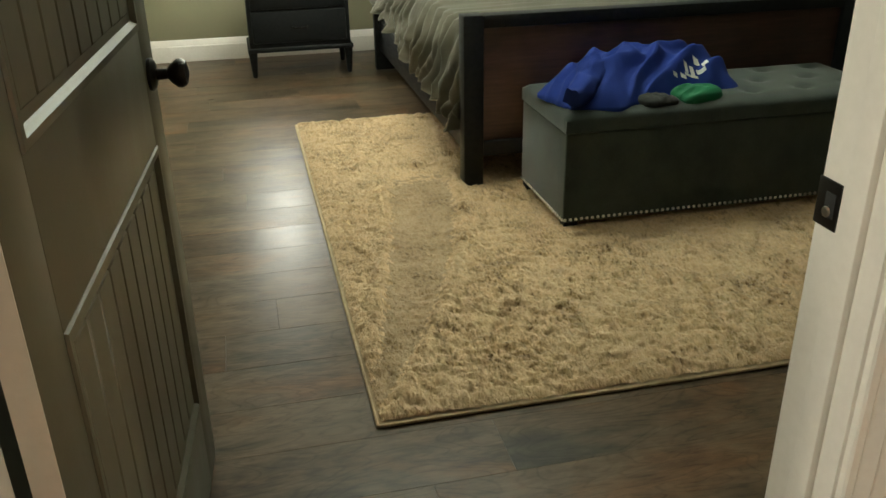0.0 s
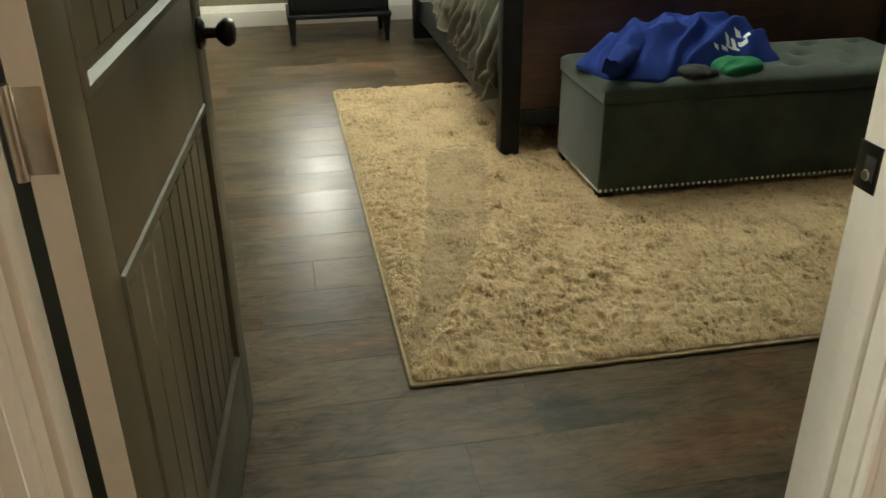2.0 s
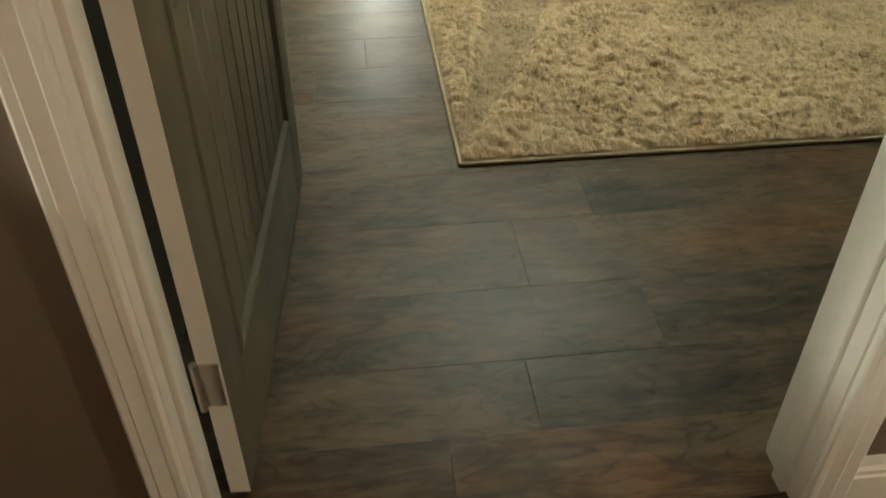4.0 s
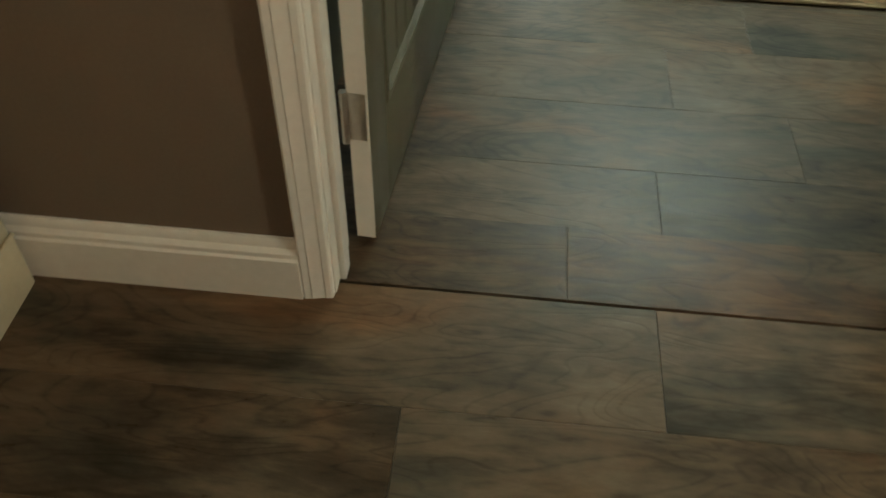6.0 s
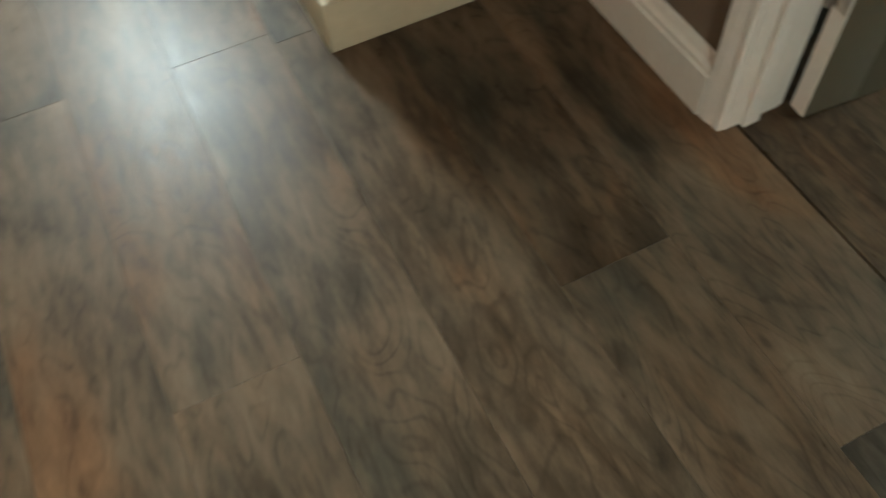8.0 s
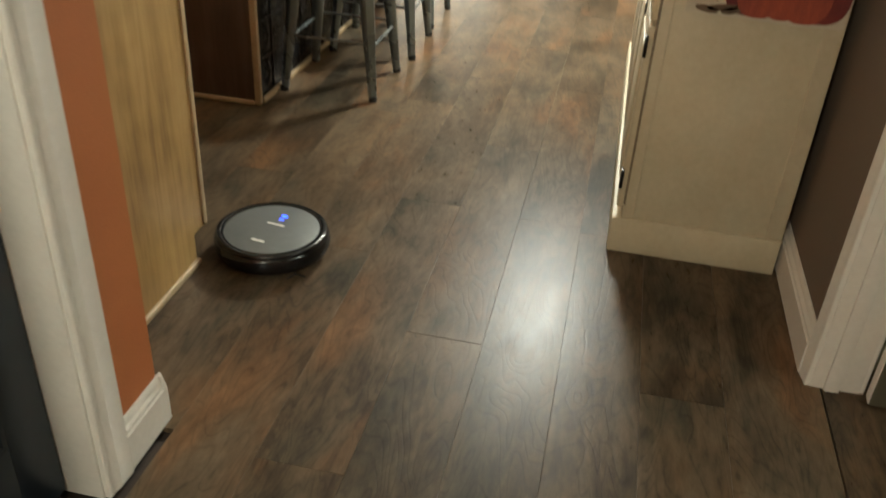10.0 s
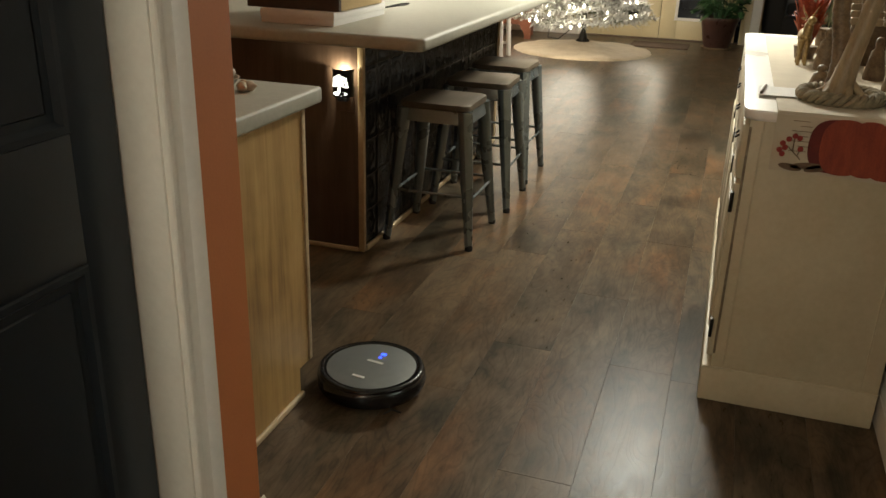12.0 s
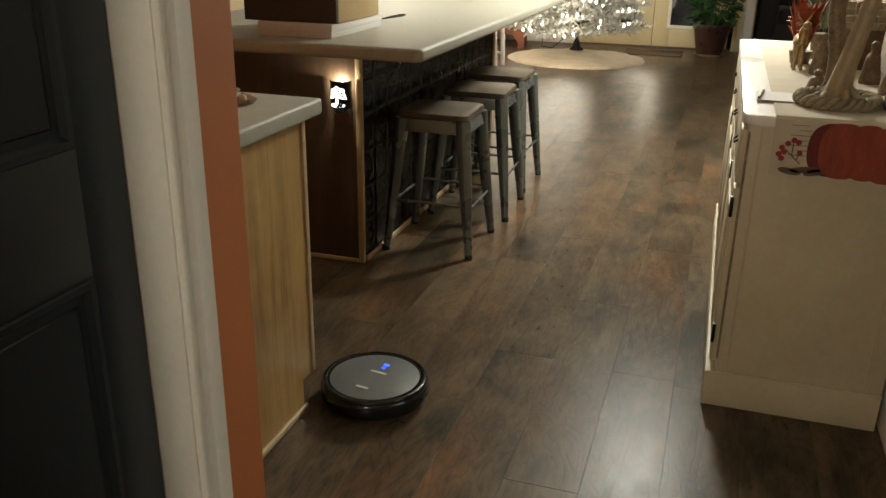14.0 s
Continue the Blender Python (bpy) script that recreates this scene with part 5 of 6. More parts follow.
for k in range(7):
    z = 0.888 - 0.0135 * k
    flat_print("script_bar", [(-0.395 + 0.02 * (k % 2), z), (-0.352 + 0.006 * (k % 3), z), (-0.352 + 0.006 * (k % 3), z + 0.0015), (-0.395 + 0.02 * (k % 2), z + 0.0015)], 0.0, INK)

# lamp with a rope ring and carved trunks
LX, LY = -0.268, 0.665
carved = thing("carved_lamp_base", (LX, LY, UTOP), "carved driftwood lamp base standing in a rope ring", "lamp base")
bm = bmesh.new()
tube(bm, [(LX + 0.098 * math.cos(radians(a)), LY + 0.098 * math.sin(radians(a)), UTOP + 0.020) for a in range(0, 361, 12)], 0.013, 10)
part("rope_core", bm, ROPE, carved, "pale twisted rope ring")
for strand in range(3):
    pts = []
    for k in range(0, 361, 4):
        a, t = radians(k), radians(k * 9 + strand * 120)
        r = 0.098 + 0.0125 * math.cos(t)
        pts.append((LX + r * math.cos(a), LY + r * math.sin(a), UTOP + 0.020 + 0.0125 * math.sin(t)))
    part("rope_strand", tube(bmesh.new(), pts, 0.0095, 7), ROPE, carved)
part("foot", lathe([(0.0, UTOP + 0.002), (0.082, UTOP + 0.002), (0.080, UTOP + 0.014), (0.0, UTOP + 0.016)], (LX, LY, 0), 28), DRIFT, carved)
part("trunk", tube(bmesh.new(), [(LX - 0.012, LY - 0.01, UTOP + 0.01), (LX - 0.004, LY - 0.01, UTOP + 0.05), (LX + 0.010, LY, UTOP + 0.12), (LX + 0.030, LY, UTOP + 0.22), (LX + 0.048, LY, UTOP + 0.32), (LX + 0.066, LY, UTOP + 0.44)], [0.044, 0.034, 0.027, 0.024, 0.023, 0.024], 16), DRIFT, carved, "smooth pale carved trunk", smooth=80)
pts = [(LX - 0.022 + 0.010 * math.sin(k * 0.20), LY + 0.060 - 0.01 * math.sin(k * 0.2), UTOP + 0.015 + 0.011 * k) for k in range(39)]
part("trunk", tube(bmesh.new(), pts, [0.022 + 0.0025 * (k % 2) for k in range(39)], 14), RESIN, carved, "ribbed brown carved trunk")
for a in (0, 70, 150, 220, 290):
    d = Vector((math.cos(radians(a)), math.sin(radians(a)), 0))
    base_at = Vector((LX, LY, UTOP + 0.008))
    part("root", tube(bmesh.new(), [base_at + d * 0.02 + Vector((0, 0, 0.05)), base_at + d * 0.05 + Vector((0, 0, 0.018)), base_at + d * 0.078 + Vector((0, 0, 0.006))], [0.014, 0.012, 0.008], 9), DRIFT, carved, smooth=80)


def blob_chain(bm, balls):
    """Overlapping rounded lumps that read as one carved form."""
    for x, y, z, rx, ry, rz in balls:
        made = bmesh.ops.create_icosphere(bm, subdivisions=2, radius=1.0)["verts"]
        for v in made:
            v.co = Vector((x + v.co.x * rx, y + v.co.y * ry, z + v.co.z * rz))
    return bm


# a standing deer
dx, dy = -0.335, 1.34
bm = bmesh.new()
blob_chain(bm, [(dx, dy, UTOP + 0.098, 0.025, 0.048, 0.027), (dx + 0.004, dy - 0.034, UTOP + 0.126, 0.017, 0.019, 0.036), (dx + 0.010, dy - 0.050, UTOP + 0.160, 0.015, 0.024, 0.015), (dx, dy + 0.036, UTOP + 0.100, 0.024, 0.022, 0.025)])
for lx, ly in ((-0.012, -0.034), (0.012, -0.030), (-0.012, 0.032), (0.012, 0.028)):
    tube(bm, [(dx + lx, dy + ly, UTOP), (dx + lx * 0.9, dy + ly + 0.003, UTOP + 0.045), (dx + lx * 0.7, dy + ly - 0.002, UTOP + 0.095)], [0.0058, 0.0062, 0.012], 8)
for side in (-1, 1):
    tube(bm, [(dx + side * 0.006, dy - 0.044, UTOP + 0.168), (dx + side * 0.020, dy - 0.038, UTOP + 0.190), (dx + side * 0.026, dy - 0.048, UTOP + 0.208)], [0.004, 0.003, 0.0015], 6)
    tube(bm, [(dx + side * 0.010, dy - 0.042, UTOP + 0.162), (dx + side * 0.026, dy - 0.038, UTOP + 0.166)], [0.005, 0.002], 6)
solid("deer_figurine", bm, GILT, "antique gold standing deer figurine on the buffet", "figurine", smooth=80)


def plain_figure(x, y, h, w, name="carved_figurine"):
    bm = lathe([(0.0, UTOP), (w, UTOP), (w * 1.02, UTOP + h * 0.15), (w * 0.8, UTOP + h * 0.45), (w * 0.66, UTOP + h * 0.66), (w * 0.3, UTOP + h * 0.76), (w * 0.42, UTOP + h * 0.84), (w * 0.40, UTOP + h * 0.94), (w * 0.15, UTOP + h), (0.0, UTOP + h * 1.002)], (x, y, 0), 18)
    return solid(name, bm, RESIN, "small brown carved resin figurine on the buffet", "figurine", group="figurines on the buffet", smooth=80)


for x, y, h, w in ((-0.268, 1.24, 0.145, 0.033), (-0.222, 1.20, 0.125, 0.030), (-0.180, 1.30, 0.135, 0.032), (-0.312, 0.815, 0.080, 0.034), (-0.128, 1.10, 0.140, 0.032), (-0.100, 0.90, 0.105, 0.030)):
    plain_figure(x, y, h, w)

# small stable of blocks
stable = thing("block_house_ornament", (-0.12, 1.45, UTOP), "small brown ornament house with a blocky shingled roof", "ornament")
part("house_body", boxed(-0.185, 1.40, UTOP, -0.060, 1.52, UTOP + 0.15, 0.004), RESIN, stable)
for r in range(4):
    for c in range(4):
        part("shingle", boxed(-0.195 + c * 0.036, 1.375 + r * 0.022, UTOP + 0.145 + r * 0.022, -0.162 + c * 0.036, 1.402 + r * 0.022, UTOP + 0.170 + r * 0.022, 0.003, 1), DRIFT, stable)


def leaf_blade(bm, root, tip, width, droop=0.0):
    root, tip = Vector(root), Vector(tip)
    way = tip - root
    side = way.cross(Vector((0, 0, 1)))
    side = side.normalized() * width if side.length > 1e-5 else Vector((width, 0, 0))
    mid1, mid2 = root + way * 0.35 + Vector((0, 0, droop * 0.6)), root + way * 0.7 + Vector((0, 0, droop * 0.5))
    vs = [bm.verts.new(p) for p in (root, mid1 - side * 0.9, mid1 + side * 0.9, mid2 - side * 0.75, mid2 + side * 0.75, tip, mid1 + Vector((0, 0, width * 0.35)), mid2 + Vector((0, 0, width * 0.3)))]
    for f in ((0, 1, 6), (0, 6, 2), (1, 3, 7, 6), (6, 7, 4, 2), (3, 5, 7), (7, 5, 4)):
        bm.faces.new([vs[k] for k in f])
    return bm


def sprig(name, x, y, z, mat, count, spread, rise, width, label, category, seed, stem_mat):
    rng = random.Random(seed)
    plant = thing(name, (x, y, UTOP), label, category)
    part("pot", lathe([(0.0, UTOP), (0.032, UTOP), (0.042, UTOP + z), (0.036, UTOP + z), (0.0, UTOP + z - 0.008)], (x, y, 0), 18), RESIN, plant, "small brown pot")
    for k in range(count):
        a, r = rng.uniform(0, 2 * math.pi), spread * rng.uniform(0.4, 1)
        root = (x + 0.02 * math.cos(a), y + 0.02 * math.sin(a), UTOP + z + rng.uniform(0, rise * 0.5))
        tip = (x + r * math.cos(a), y + r * math.sin(a), UTOP + z + rise * rng.uniform(0.4, 1.0))
        part("leaf", leaf_blade(bmesh.new(), root, tip, width, 0.012), mat, plant, smooth=0)
    return plant


sprig("autumn_leaf_arrangement", -0.315, 1.50, 0.05, AUTUMN, 170, 0.075, 0.19, 0.011, "arrangement of red autumn leaves in a small pot", "ornament", 3, INK)
sprig("succulent_plant", -0.235, 1.66, 0.10, PALE_LEAF, 90, 0.13, 0.20, 0.009, "pale green spiky plant in a small pot", "plant", 5, INK)

paper = solid("paper_sheet", boxed(-0.485, 0.640, UTOP + 0.0072, -0.350, 0.790, UTOP + 0.0090), PAPER, "white folded sheet of paper on the buffet", "paper")
pen = solid("pen", tube(bmesh.new(), [(-0.478, 0.652, UTOP + 0.013), (-0.462, 0.780, UTOP + 0.013)], 0.004, 10), DARK_OAK, "dark pen lying on the paper", "pen")
device = thing("desk_box", (-0.10, 0.60, UTOP), "small black box with a pale lid", "box")
part("box_body", boxed(-0.150, 0.53, UTOP + 0.006, -0.050, 0.66, UTOP + 0.050, 0.004), RUBBER, device)
part("lid", boxed(-0.146, 0.534, UTOP + 0.050, -0.054, 0.656, UTOP + 0.078, 0.004), PAPER, device, "pale lid")

# ---- things on the bar and worktop ----
CARD = surface("brown_paper", (0.045, 0.030, 0.020), (0.07, 0.048, 0.033), scale=6, rough=0.75, bump=0.15)
TAN = surface("tan_card", (0.42, 0.30, 0.13), (0.50, 0.37, 0.18), scale=6, rough=0.7, bump=0.1)
white_box = thing("white_box", (-2.05, 1.08, 0.986), "flat white cardboard box on the bar", "box")
part("tray", boxed(-2.215, 0.855, 0.9865, -1.925, 1.33, 1.030, 0.002), PAPER, white_box)
part("lid", boxed(-2.218, 0.852, 1.008, -1.922, 1.333, 1.036, 0.002), PAPER, white_box, "white lid")
bag = thing("gift_bag", (-2.1, 1.1, 1.036), "brown box with a tan side standing on a white box", "box")
part("front", boxed(-2.285, 0.880, 1.0365, -1.915, 0.900, 1.26, 0.002), CARD, bag)
part("side", boxed(-1.935, 0.901, 1.0365, -1.915, 1.28, 1.26, 0.002), TAN, bag, "tan card side")
part("back", boxed(-2.285, 0.901, 1.0365, -1.936, 1.28, 1.255, 0.002), CARD, bag)
charger = thing("phone_charger", (-2.01, 1.42, 0.987), "black charger with a coiled cable on the bar", "charger")
part("plug", boxed(-2.035, 1.385, 0.9865, -1.985, 1.45, 1.020, 0.005), RUBBER, charger)
pts = [(-1.985 + 0.06 * (1 - math.cos(a)) , 1.42 + 0.11 * math.sin(a) * (1 if a < math.pi else 0.5), 0.991 + 0.03 * abs(math.sin(a / 2))) for a in (k * 2 * math.pi / 24 for k in range(22))]
part("cable", tube(bmesh.new(), pts, 0.0028, 8), RUBBER, charger, "thin black cable")
SHELL = surface("ivory_shell", (0.42, 0.34, 0.24), (0.62, 0.54, 0.42), scale=30, rough=0.4, bump=0.2)
SHELL2 = surface("amber_shell", (0.26, 0.14, 0.07), (0.45, 0.30, 0.17), scale=30, rough=0.4, bump=0.2)
dish = thing("decor_bowl", (-1.86, 0.02, 0.916), "glass bowl of pale seashells on the worktop", "bowl")
part("bowl", lathe([(0.0, 0.917), (0.045, 0.917), (0.075, 0.95), (0.070, 0.950), (0.042, 0.922), (0.0, 0.921)], (-1.88, 0.0, 0), 24), COUNTER, dish)
rng = random.Random(21)
for k in range(16):
    a, r = rng.uniform(0, 6.28), rng.uniform(0, 0.055)
    cx, cy, cz = -1.88 + r * math.cos(a), 0.0 + r * math.sin(a), 0.945 + rng.uniform(0, 0.035)
    part("shell", lathe([(0.0, -0.02), (0.006, -0.016), (0.014, -0.004), (0.012, 0.004), (0.008, 0.010), (0.004, 0.016), (0.0, 0.02)], (cx, cy, cz), 9, axis=Vector((rng.uniform(-1, 1), rng.uniform(-1, 1), rng.uniform(-0.6, 1)))), SHELL if k % 3 else SHELL2, dish, smooth=70)
for k, (sx, sy) in enumerate(((-1.800, 0.030), (-1.775, 0.020), (-1.790, 0.005))):
    solid("seashell", lathe([(0.0, -0.022), (0.006, -0.017), (0.015, -0.004), (0.013, 0.005), (0.008, 0.011), (0.004, 0.018), (0.0, 0.022)], (sx, sy, 0.931), 10, axis=Vector((1, 0.6 - k * 0.7, 0.15))), SHELL if k else SHELL2, "small ivory seashell on the worktop", "seashell", group="seashells on the worktop", smooth=70)

# ---- living room ----
CREAM_DOOR = surface("cream_door_paint", (0.52, 0.43, 0.25), (0.60, 0.50, 0.31), scale=4, rough=0.4, bump=0.05)
NIGHT_GLASS = surface("dark_window_glass", (0.010, 0.012, 0.016), (0.016, 0.018, 0.022), rough=0.08, bump=0, gloss_range=0.03)


def patio_door(name, x0, x1, knob_x):
    leaf = thing(name, ((x0 + x1) / 2, FAR + 0.03, 0), "cream double door leaf with a white-framed glass pane", "door", kind="structure")
    y0, y1 = FAR + 0.03, FAR + 0.075
    g0, g1, z0, z1 = x0 + 0.20, x1 - 0.20, 0.27, 1.88
    part("stile", boxed(x0, y0, 0.015, g0, y1, 2.04, 0.003), CREAM_DOOR, leaf)
    part("stile", boxed(g1, y0, 0.015, x1, y1, 2.04, 0.003), CREAM_DOOR, leaf)
    part("rail", boxed(g0, y0 + 0.001, 0.015, g1, y1, z0, 0.001), CREAM_DOOR, leaf)
    part("rail", boxed(g0, y0 + 0.001, z1, g1, y1, 2.04, 0.001), CREAM_DOOR, leaf)
    bm = bmesh.new()
    w = 0.032
    for a in ((g0 - w, z0 - w, g1 + w, z0 + 0.004), (g0 - w, z1 - 0.004, g1 + w, z1 + w), (g0 - w, z0, g0 + 0.004, z1), (g1 - 0.004, z0, g1 + w, z1)):
        box(bm, a[0], y0 - 0.014, a[1], a[2], y0 + 0.002, a[3], 0.004)
    frame_part = part("pane_frame", bm, WHITE, leaf, "white moulded pane frame")
    part("pane", boxed(g0, y0 + 0.018, z0, g1, y0 + 0.024, z1), NIGHT_GLASS, frame_part, "dark night-time glass")
    for z, r in ((0.95, 0.026), (1.10, 0.022)):
        part("lock", lathe([(0.0, 0.0), (r + 0.006, 0.0), (r + 0.004, 0.008), (0.012, 0.012), (0.012, 0.03), (r, 0.04), (r * 0.9, 0.058), (0.0, 0.062)], (knob_x, y0, z), 18, axis=Vector((0, -1, 0))), GILT, leaf, "brass knob")
    return leaf


patio_door("door_3", DL, DM - 0.003, DM - 0.07)
patio_door("door_4", DM + 0.003, DR, DM + 0.07)
structure("door_sill", boxed(DL - 0.05, FAR - 0.02, 0.0, DR + 0.05, FAR + 0.13, 0.014, 0.004), DARK_OAK, "brown threshold under the double door", "door sill")
for x in (DL - 0.05, DR + 0.05):
    structure("trim_far_casing", boxed(min(x, x - 0.08) if x < -1 else x, FAR - 0.018, 0, x if x < -1 else x + 0.04, FAR, 2.12, 0.004), WHITE if x < -1 else CREAM_DOOR, "painted casing beside the double door", "door casing")
structure("trim_far_corner", boxed(-0.37, FAR - 0.24, 0, -0.27, FAR - 0.001, CEIL, 0.004), WHITE, "white painted corner post", "trim")
solid("doormat", boxed(-1.68, 8.30, 0.0, -1.02, 8.75, 0.012, 0.004), surface("brown_coir", (0.07, 0.045, 0.03), (0.12, 0.08, 0.055), scale=20, rough=0.95, bump=0.6, fine=300), "thin brown doormat before the double door", "doormat")

# planter
PX, PY = -0.72, 8.62
POT = surface("dark_red_brown_glaze", (0.035, 0.016, 0.012), (0.06, 0.028, 0.02), scale=10, rough=0.3, bump=0.1)
planter = thing("potted_plant", (PX, PY, 0), "leafy green plant in a dark red-brown pot on a pale saucer", "plant")
part("saucer", lathe([(0.0, 0.0), (0.15, 0.0), (0.175, 0.022), (0.165, 0.024), (0.14, 0.01), (0.0, 0.01)], (PX, PY, 0), 28), DRIFT, planter, "pale clay saucer")
part("pot", lathe([(0.0, 0.012), (0.135, 0.012), (0.155, 0.06), (0.205, 0.31), (0.218, 0.335), (0.214, 0.36), (0.195, 0.358), (0.185, 0.32), (0.0, 0.315)], (PX, PY, 0), 32), POT, planter, "dark glazed pot")
rng = random.Random(17)
for k in range(26):
    a = rng.uniform(0, 2 * math.pi)
    r = rng.uniform(0.10, 0.30)
    top = Vector((PX + r * math.cos(a), PY + r * math.sin(a), rng.uniform(0.42, 1.05)))
    stem = part("stem", tube(bmesh.new(), [(PX + 0.05 * math.cos(a), PY + 0.05 * math.sin(a), 0.315), (PX + r * 0.5 * math.cos(a), PY + r * 0.5 * math.sin(a), (top.z + 0.33) / 2 + 0.05), top], [0.006, 0.005, 0.003], 6), LEAF, planter)
    for n in range(10):
        b = rng.uniform(0, 2 * math.pi)
        root = top + Vector((rng.uniform(-0.05, 0.05), rng.uniform(-0.05, 0.05), rng.uniform(-0.14, 0.03)))
        tip = root + Vector((0.13 * math.cos(b), 0.13 * math.sin(b), rng.uniform(-0.09, 0.05)))
        part("leaf", leaf_blade(bmesh.new(), root, tip, 0.044, 0.02), LEAF, stem, smooth=0)

# dark sofa
sofa = thing("sofa", (0.75, 10.2, 0), "dark brown upholstered sofa with loose cushions", "sofa")
SOFA = surface("dark_brown_upholstery", (0.016, 0.013, 0.012), (0.030, 0.025, 0.022), scale=8, rough=0.8, bump=0.2, fine=250, sheen=0.2)
part("base", boxed(-0.18, 9.85, 0.06, 1.8, 10.75, 0.30, 0.03, 3), SOFA, sofa)
part("arm", boxed(-0.20, 9.83, 0.06, 0.04, 10.75, 0.60, 0.06, 4), SOFA, sofa)
part("arm", boxed(1.58, 9.83, 0.06, 1.82, 10.75, 0.60, 0.06, 4), SOFA, sofa)
part("back", boxed(-0.18, 10.50, 0.25, 1.8, 10.80, 0.92, 0.07, 4), SOFA, sofa)
for k in range(2):
    part("seat_cushion", boxed(0.05 + k * 0.77, 9.84, 0.30, 0.80 + k * 0.77, 10.52, 0.46, 0.05, 4), SOFA, sofa)
solid("throw_pillow", boxed(0.08, 10.28, 0.46, 0.46, 10.48, 0.80, 0.07, 4), DARK_CLOTH, "dark patterned cushion on the sofa", "cushion")

# white chair beyond the bar and a red-brown chest
chair = thing("white_stool", (-2.95, 6.75, 0), "white painted wooden stool beyond the bar", "stool")
for x in (-3.12, -2.78):
    for y in (6.60, 6.92):
        sx = 0.03 if x < -2.95 else -0.03
        part("leg", tube(bmesh.new(), [(x, y, 0), (x + sx, y, 0.60)], 0.024, 8), WHITE, chair)
for y in (6.60, 6.92):
    part("rung", tube(bmesh.new(), [(-3.11, y, 0.13), (-2.79, y, 0.13)], 0.014, 8), WHITE, chair)
part("seat", boxed(-3.15, 6.55, 0.60, -2.75, 6.97, 0.635, 0.01, 3), WHITE, chair)
chest = thing("wooden_chest", (-3.4, 8.55, 0), "red-brown wooden chest with a scalloped foot", "chest")
CHERRY = wood("cherry_wood", [(0.0, (0.10, 0.032, 0.018)), (0.5, (0.17, 0.06, 0.034)), (1.0, (0.25, 0.10, 0.06))], grain=(1.2, 14, 14), rough=0.4, bump=0.1)
part("body", boxed(-4.1, 8.30, 0.16, -2.92, 8.75, 0.75, 0.006), CHERRY, chest)
bm = bmesh.new()
prism(bm, [(-2.94, 0.0), (-2.86, 0.0), (-2.86, 0.30), (-3.00, 0.30), (-3.00, 0.16), (-2.96, 0.10), (-2.935, 0.05)], 0, 0.03, Matrix(((1, 0, 0, 0), (0, 0, -1, 8.30), (0, 1, 0, 0), (0, 0, 0, 1))))
part("foot", bm, CHERRY, chest)
part("foot", boxed(-4.1, 8.32, 0.0, -4.0, 8.72, 0.16, 0.01), CHERRY, chest)
part("foot", boxed(-3.0, 8.60, 0.0, -2.92, 8.72, 0.16, 0.01), CHERRY, chest)

# ---- flocked tree with lights ----
TX, TY = -2.13, 7.68
SKIRT = surface("cream_plush", (0.42, 0.33, 0.22), (0.58, 0.48, 0.34), scale=8, rough=0.95, bump=0.5, fine=160, sheen=0.3)
bm = bmesh.new()
rings = []
for j, f in enumerate((0.09, 0.25, 0.45, 0.65, 0.85, 0.97, 1.0)):
    ring = []
    for k in range(90):
        a = 2 * math.pi * k / 90
        r = 0.76 * f * (1 + 0.02 * noise.noise((math.cos(a) * 3, math.sin(a) * 3, 0)) + (0.012 * math.sin(a * 31) if f > 0.9 else 0))
        z = 0.012 + 0.10 * (1 - f) ** 2 + 0.010 * noise.noise((math.cos(a) * 4 * f, math.sin(a) * 4 * f, 1)) * f + 0.006
        if f == 1.0:
            z = 0.001
        ring.append(bm.verts.new((TX + r * math.cos(a), TY + r * math.sin(a), max(0.001, z))))
    rings.append(ring)
for a, b in zip(rings, rings[1:]):
    for k in range(90):
        bm.faces.new((a[k], a[(k + 1) % 90], b[(k + 1) % 90], b[k]))
solid("tree_skirt", bm, SKIRT, "round cream plush tree skirt on the floor", "tree skirt", smooth=80)

FLOCK = surface("flocked_needles", (0.54, 0.53, 0.49), (0.74, 0.73, 0.70), scale=20, rough=0.85, bump=0.2)
NEEDLE = surface("grey_green_needles", (0.10, 0.12, 0.075), (0.22, 0.23, 0.16), scale=20, rough=0.8, bump=0.2)
tree = thing("flocked_christmas_tree", (TX, TY, 0), "white flocked Christmas tree with warm string lights", "tree")
part("trunk", tube(bmesh.new(), [(TX, TY, 0.02), (TX, TY, 0.10), (TX, TY, 0.17), (TX, TY, 0.21), (TX, TY, 1.95)], [0.05, 0.055, 0.045, 0.026, 0.010], 10), BRONZE, tree, "dark metal trunk")
for a in (20, 110, 200, 290):
    part("stand_leg", tube(bmesh.new(), [(TX, TY, 0.16), (TX + 0.07 * math.cos(radians(a)), TY + 0.07 * math.sin(radians(a)), 0.10)], 0.014, 6), BRONZE, tree)
rng = random.Random(31)
tips = []
limbs = []
z = 0.30
while z < 1.9:
    reach = 0.74 * (1 - (z - 0.25) / 1.8) ** 0.9 + 0.05
    n = max(5, int(14 * reach / 0.74) + 3)
    for k in range(n):
        a = 2 * math.pi * (k + rng.random() * 0.6) / n + z * 7
        r = reach * rng.uniform(0.82, 1.05)
        limbs.append((z + rng.uniform(-0.03, 0.03), a, r))
    z += 0.125
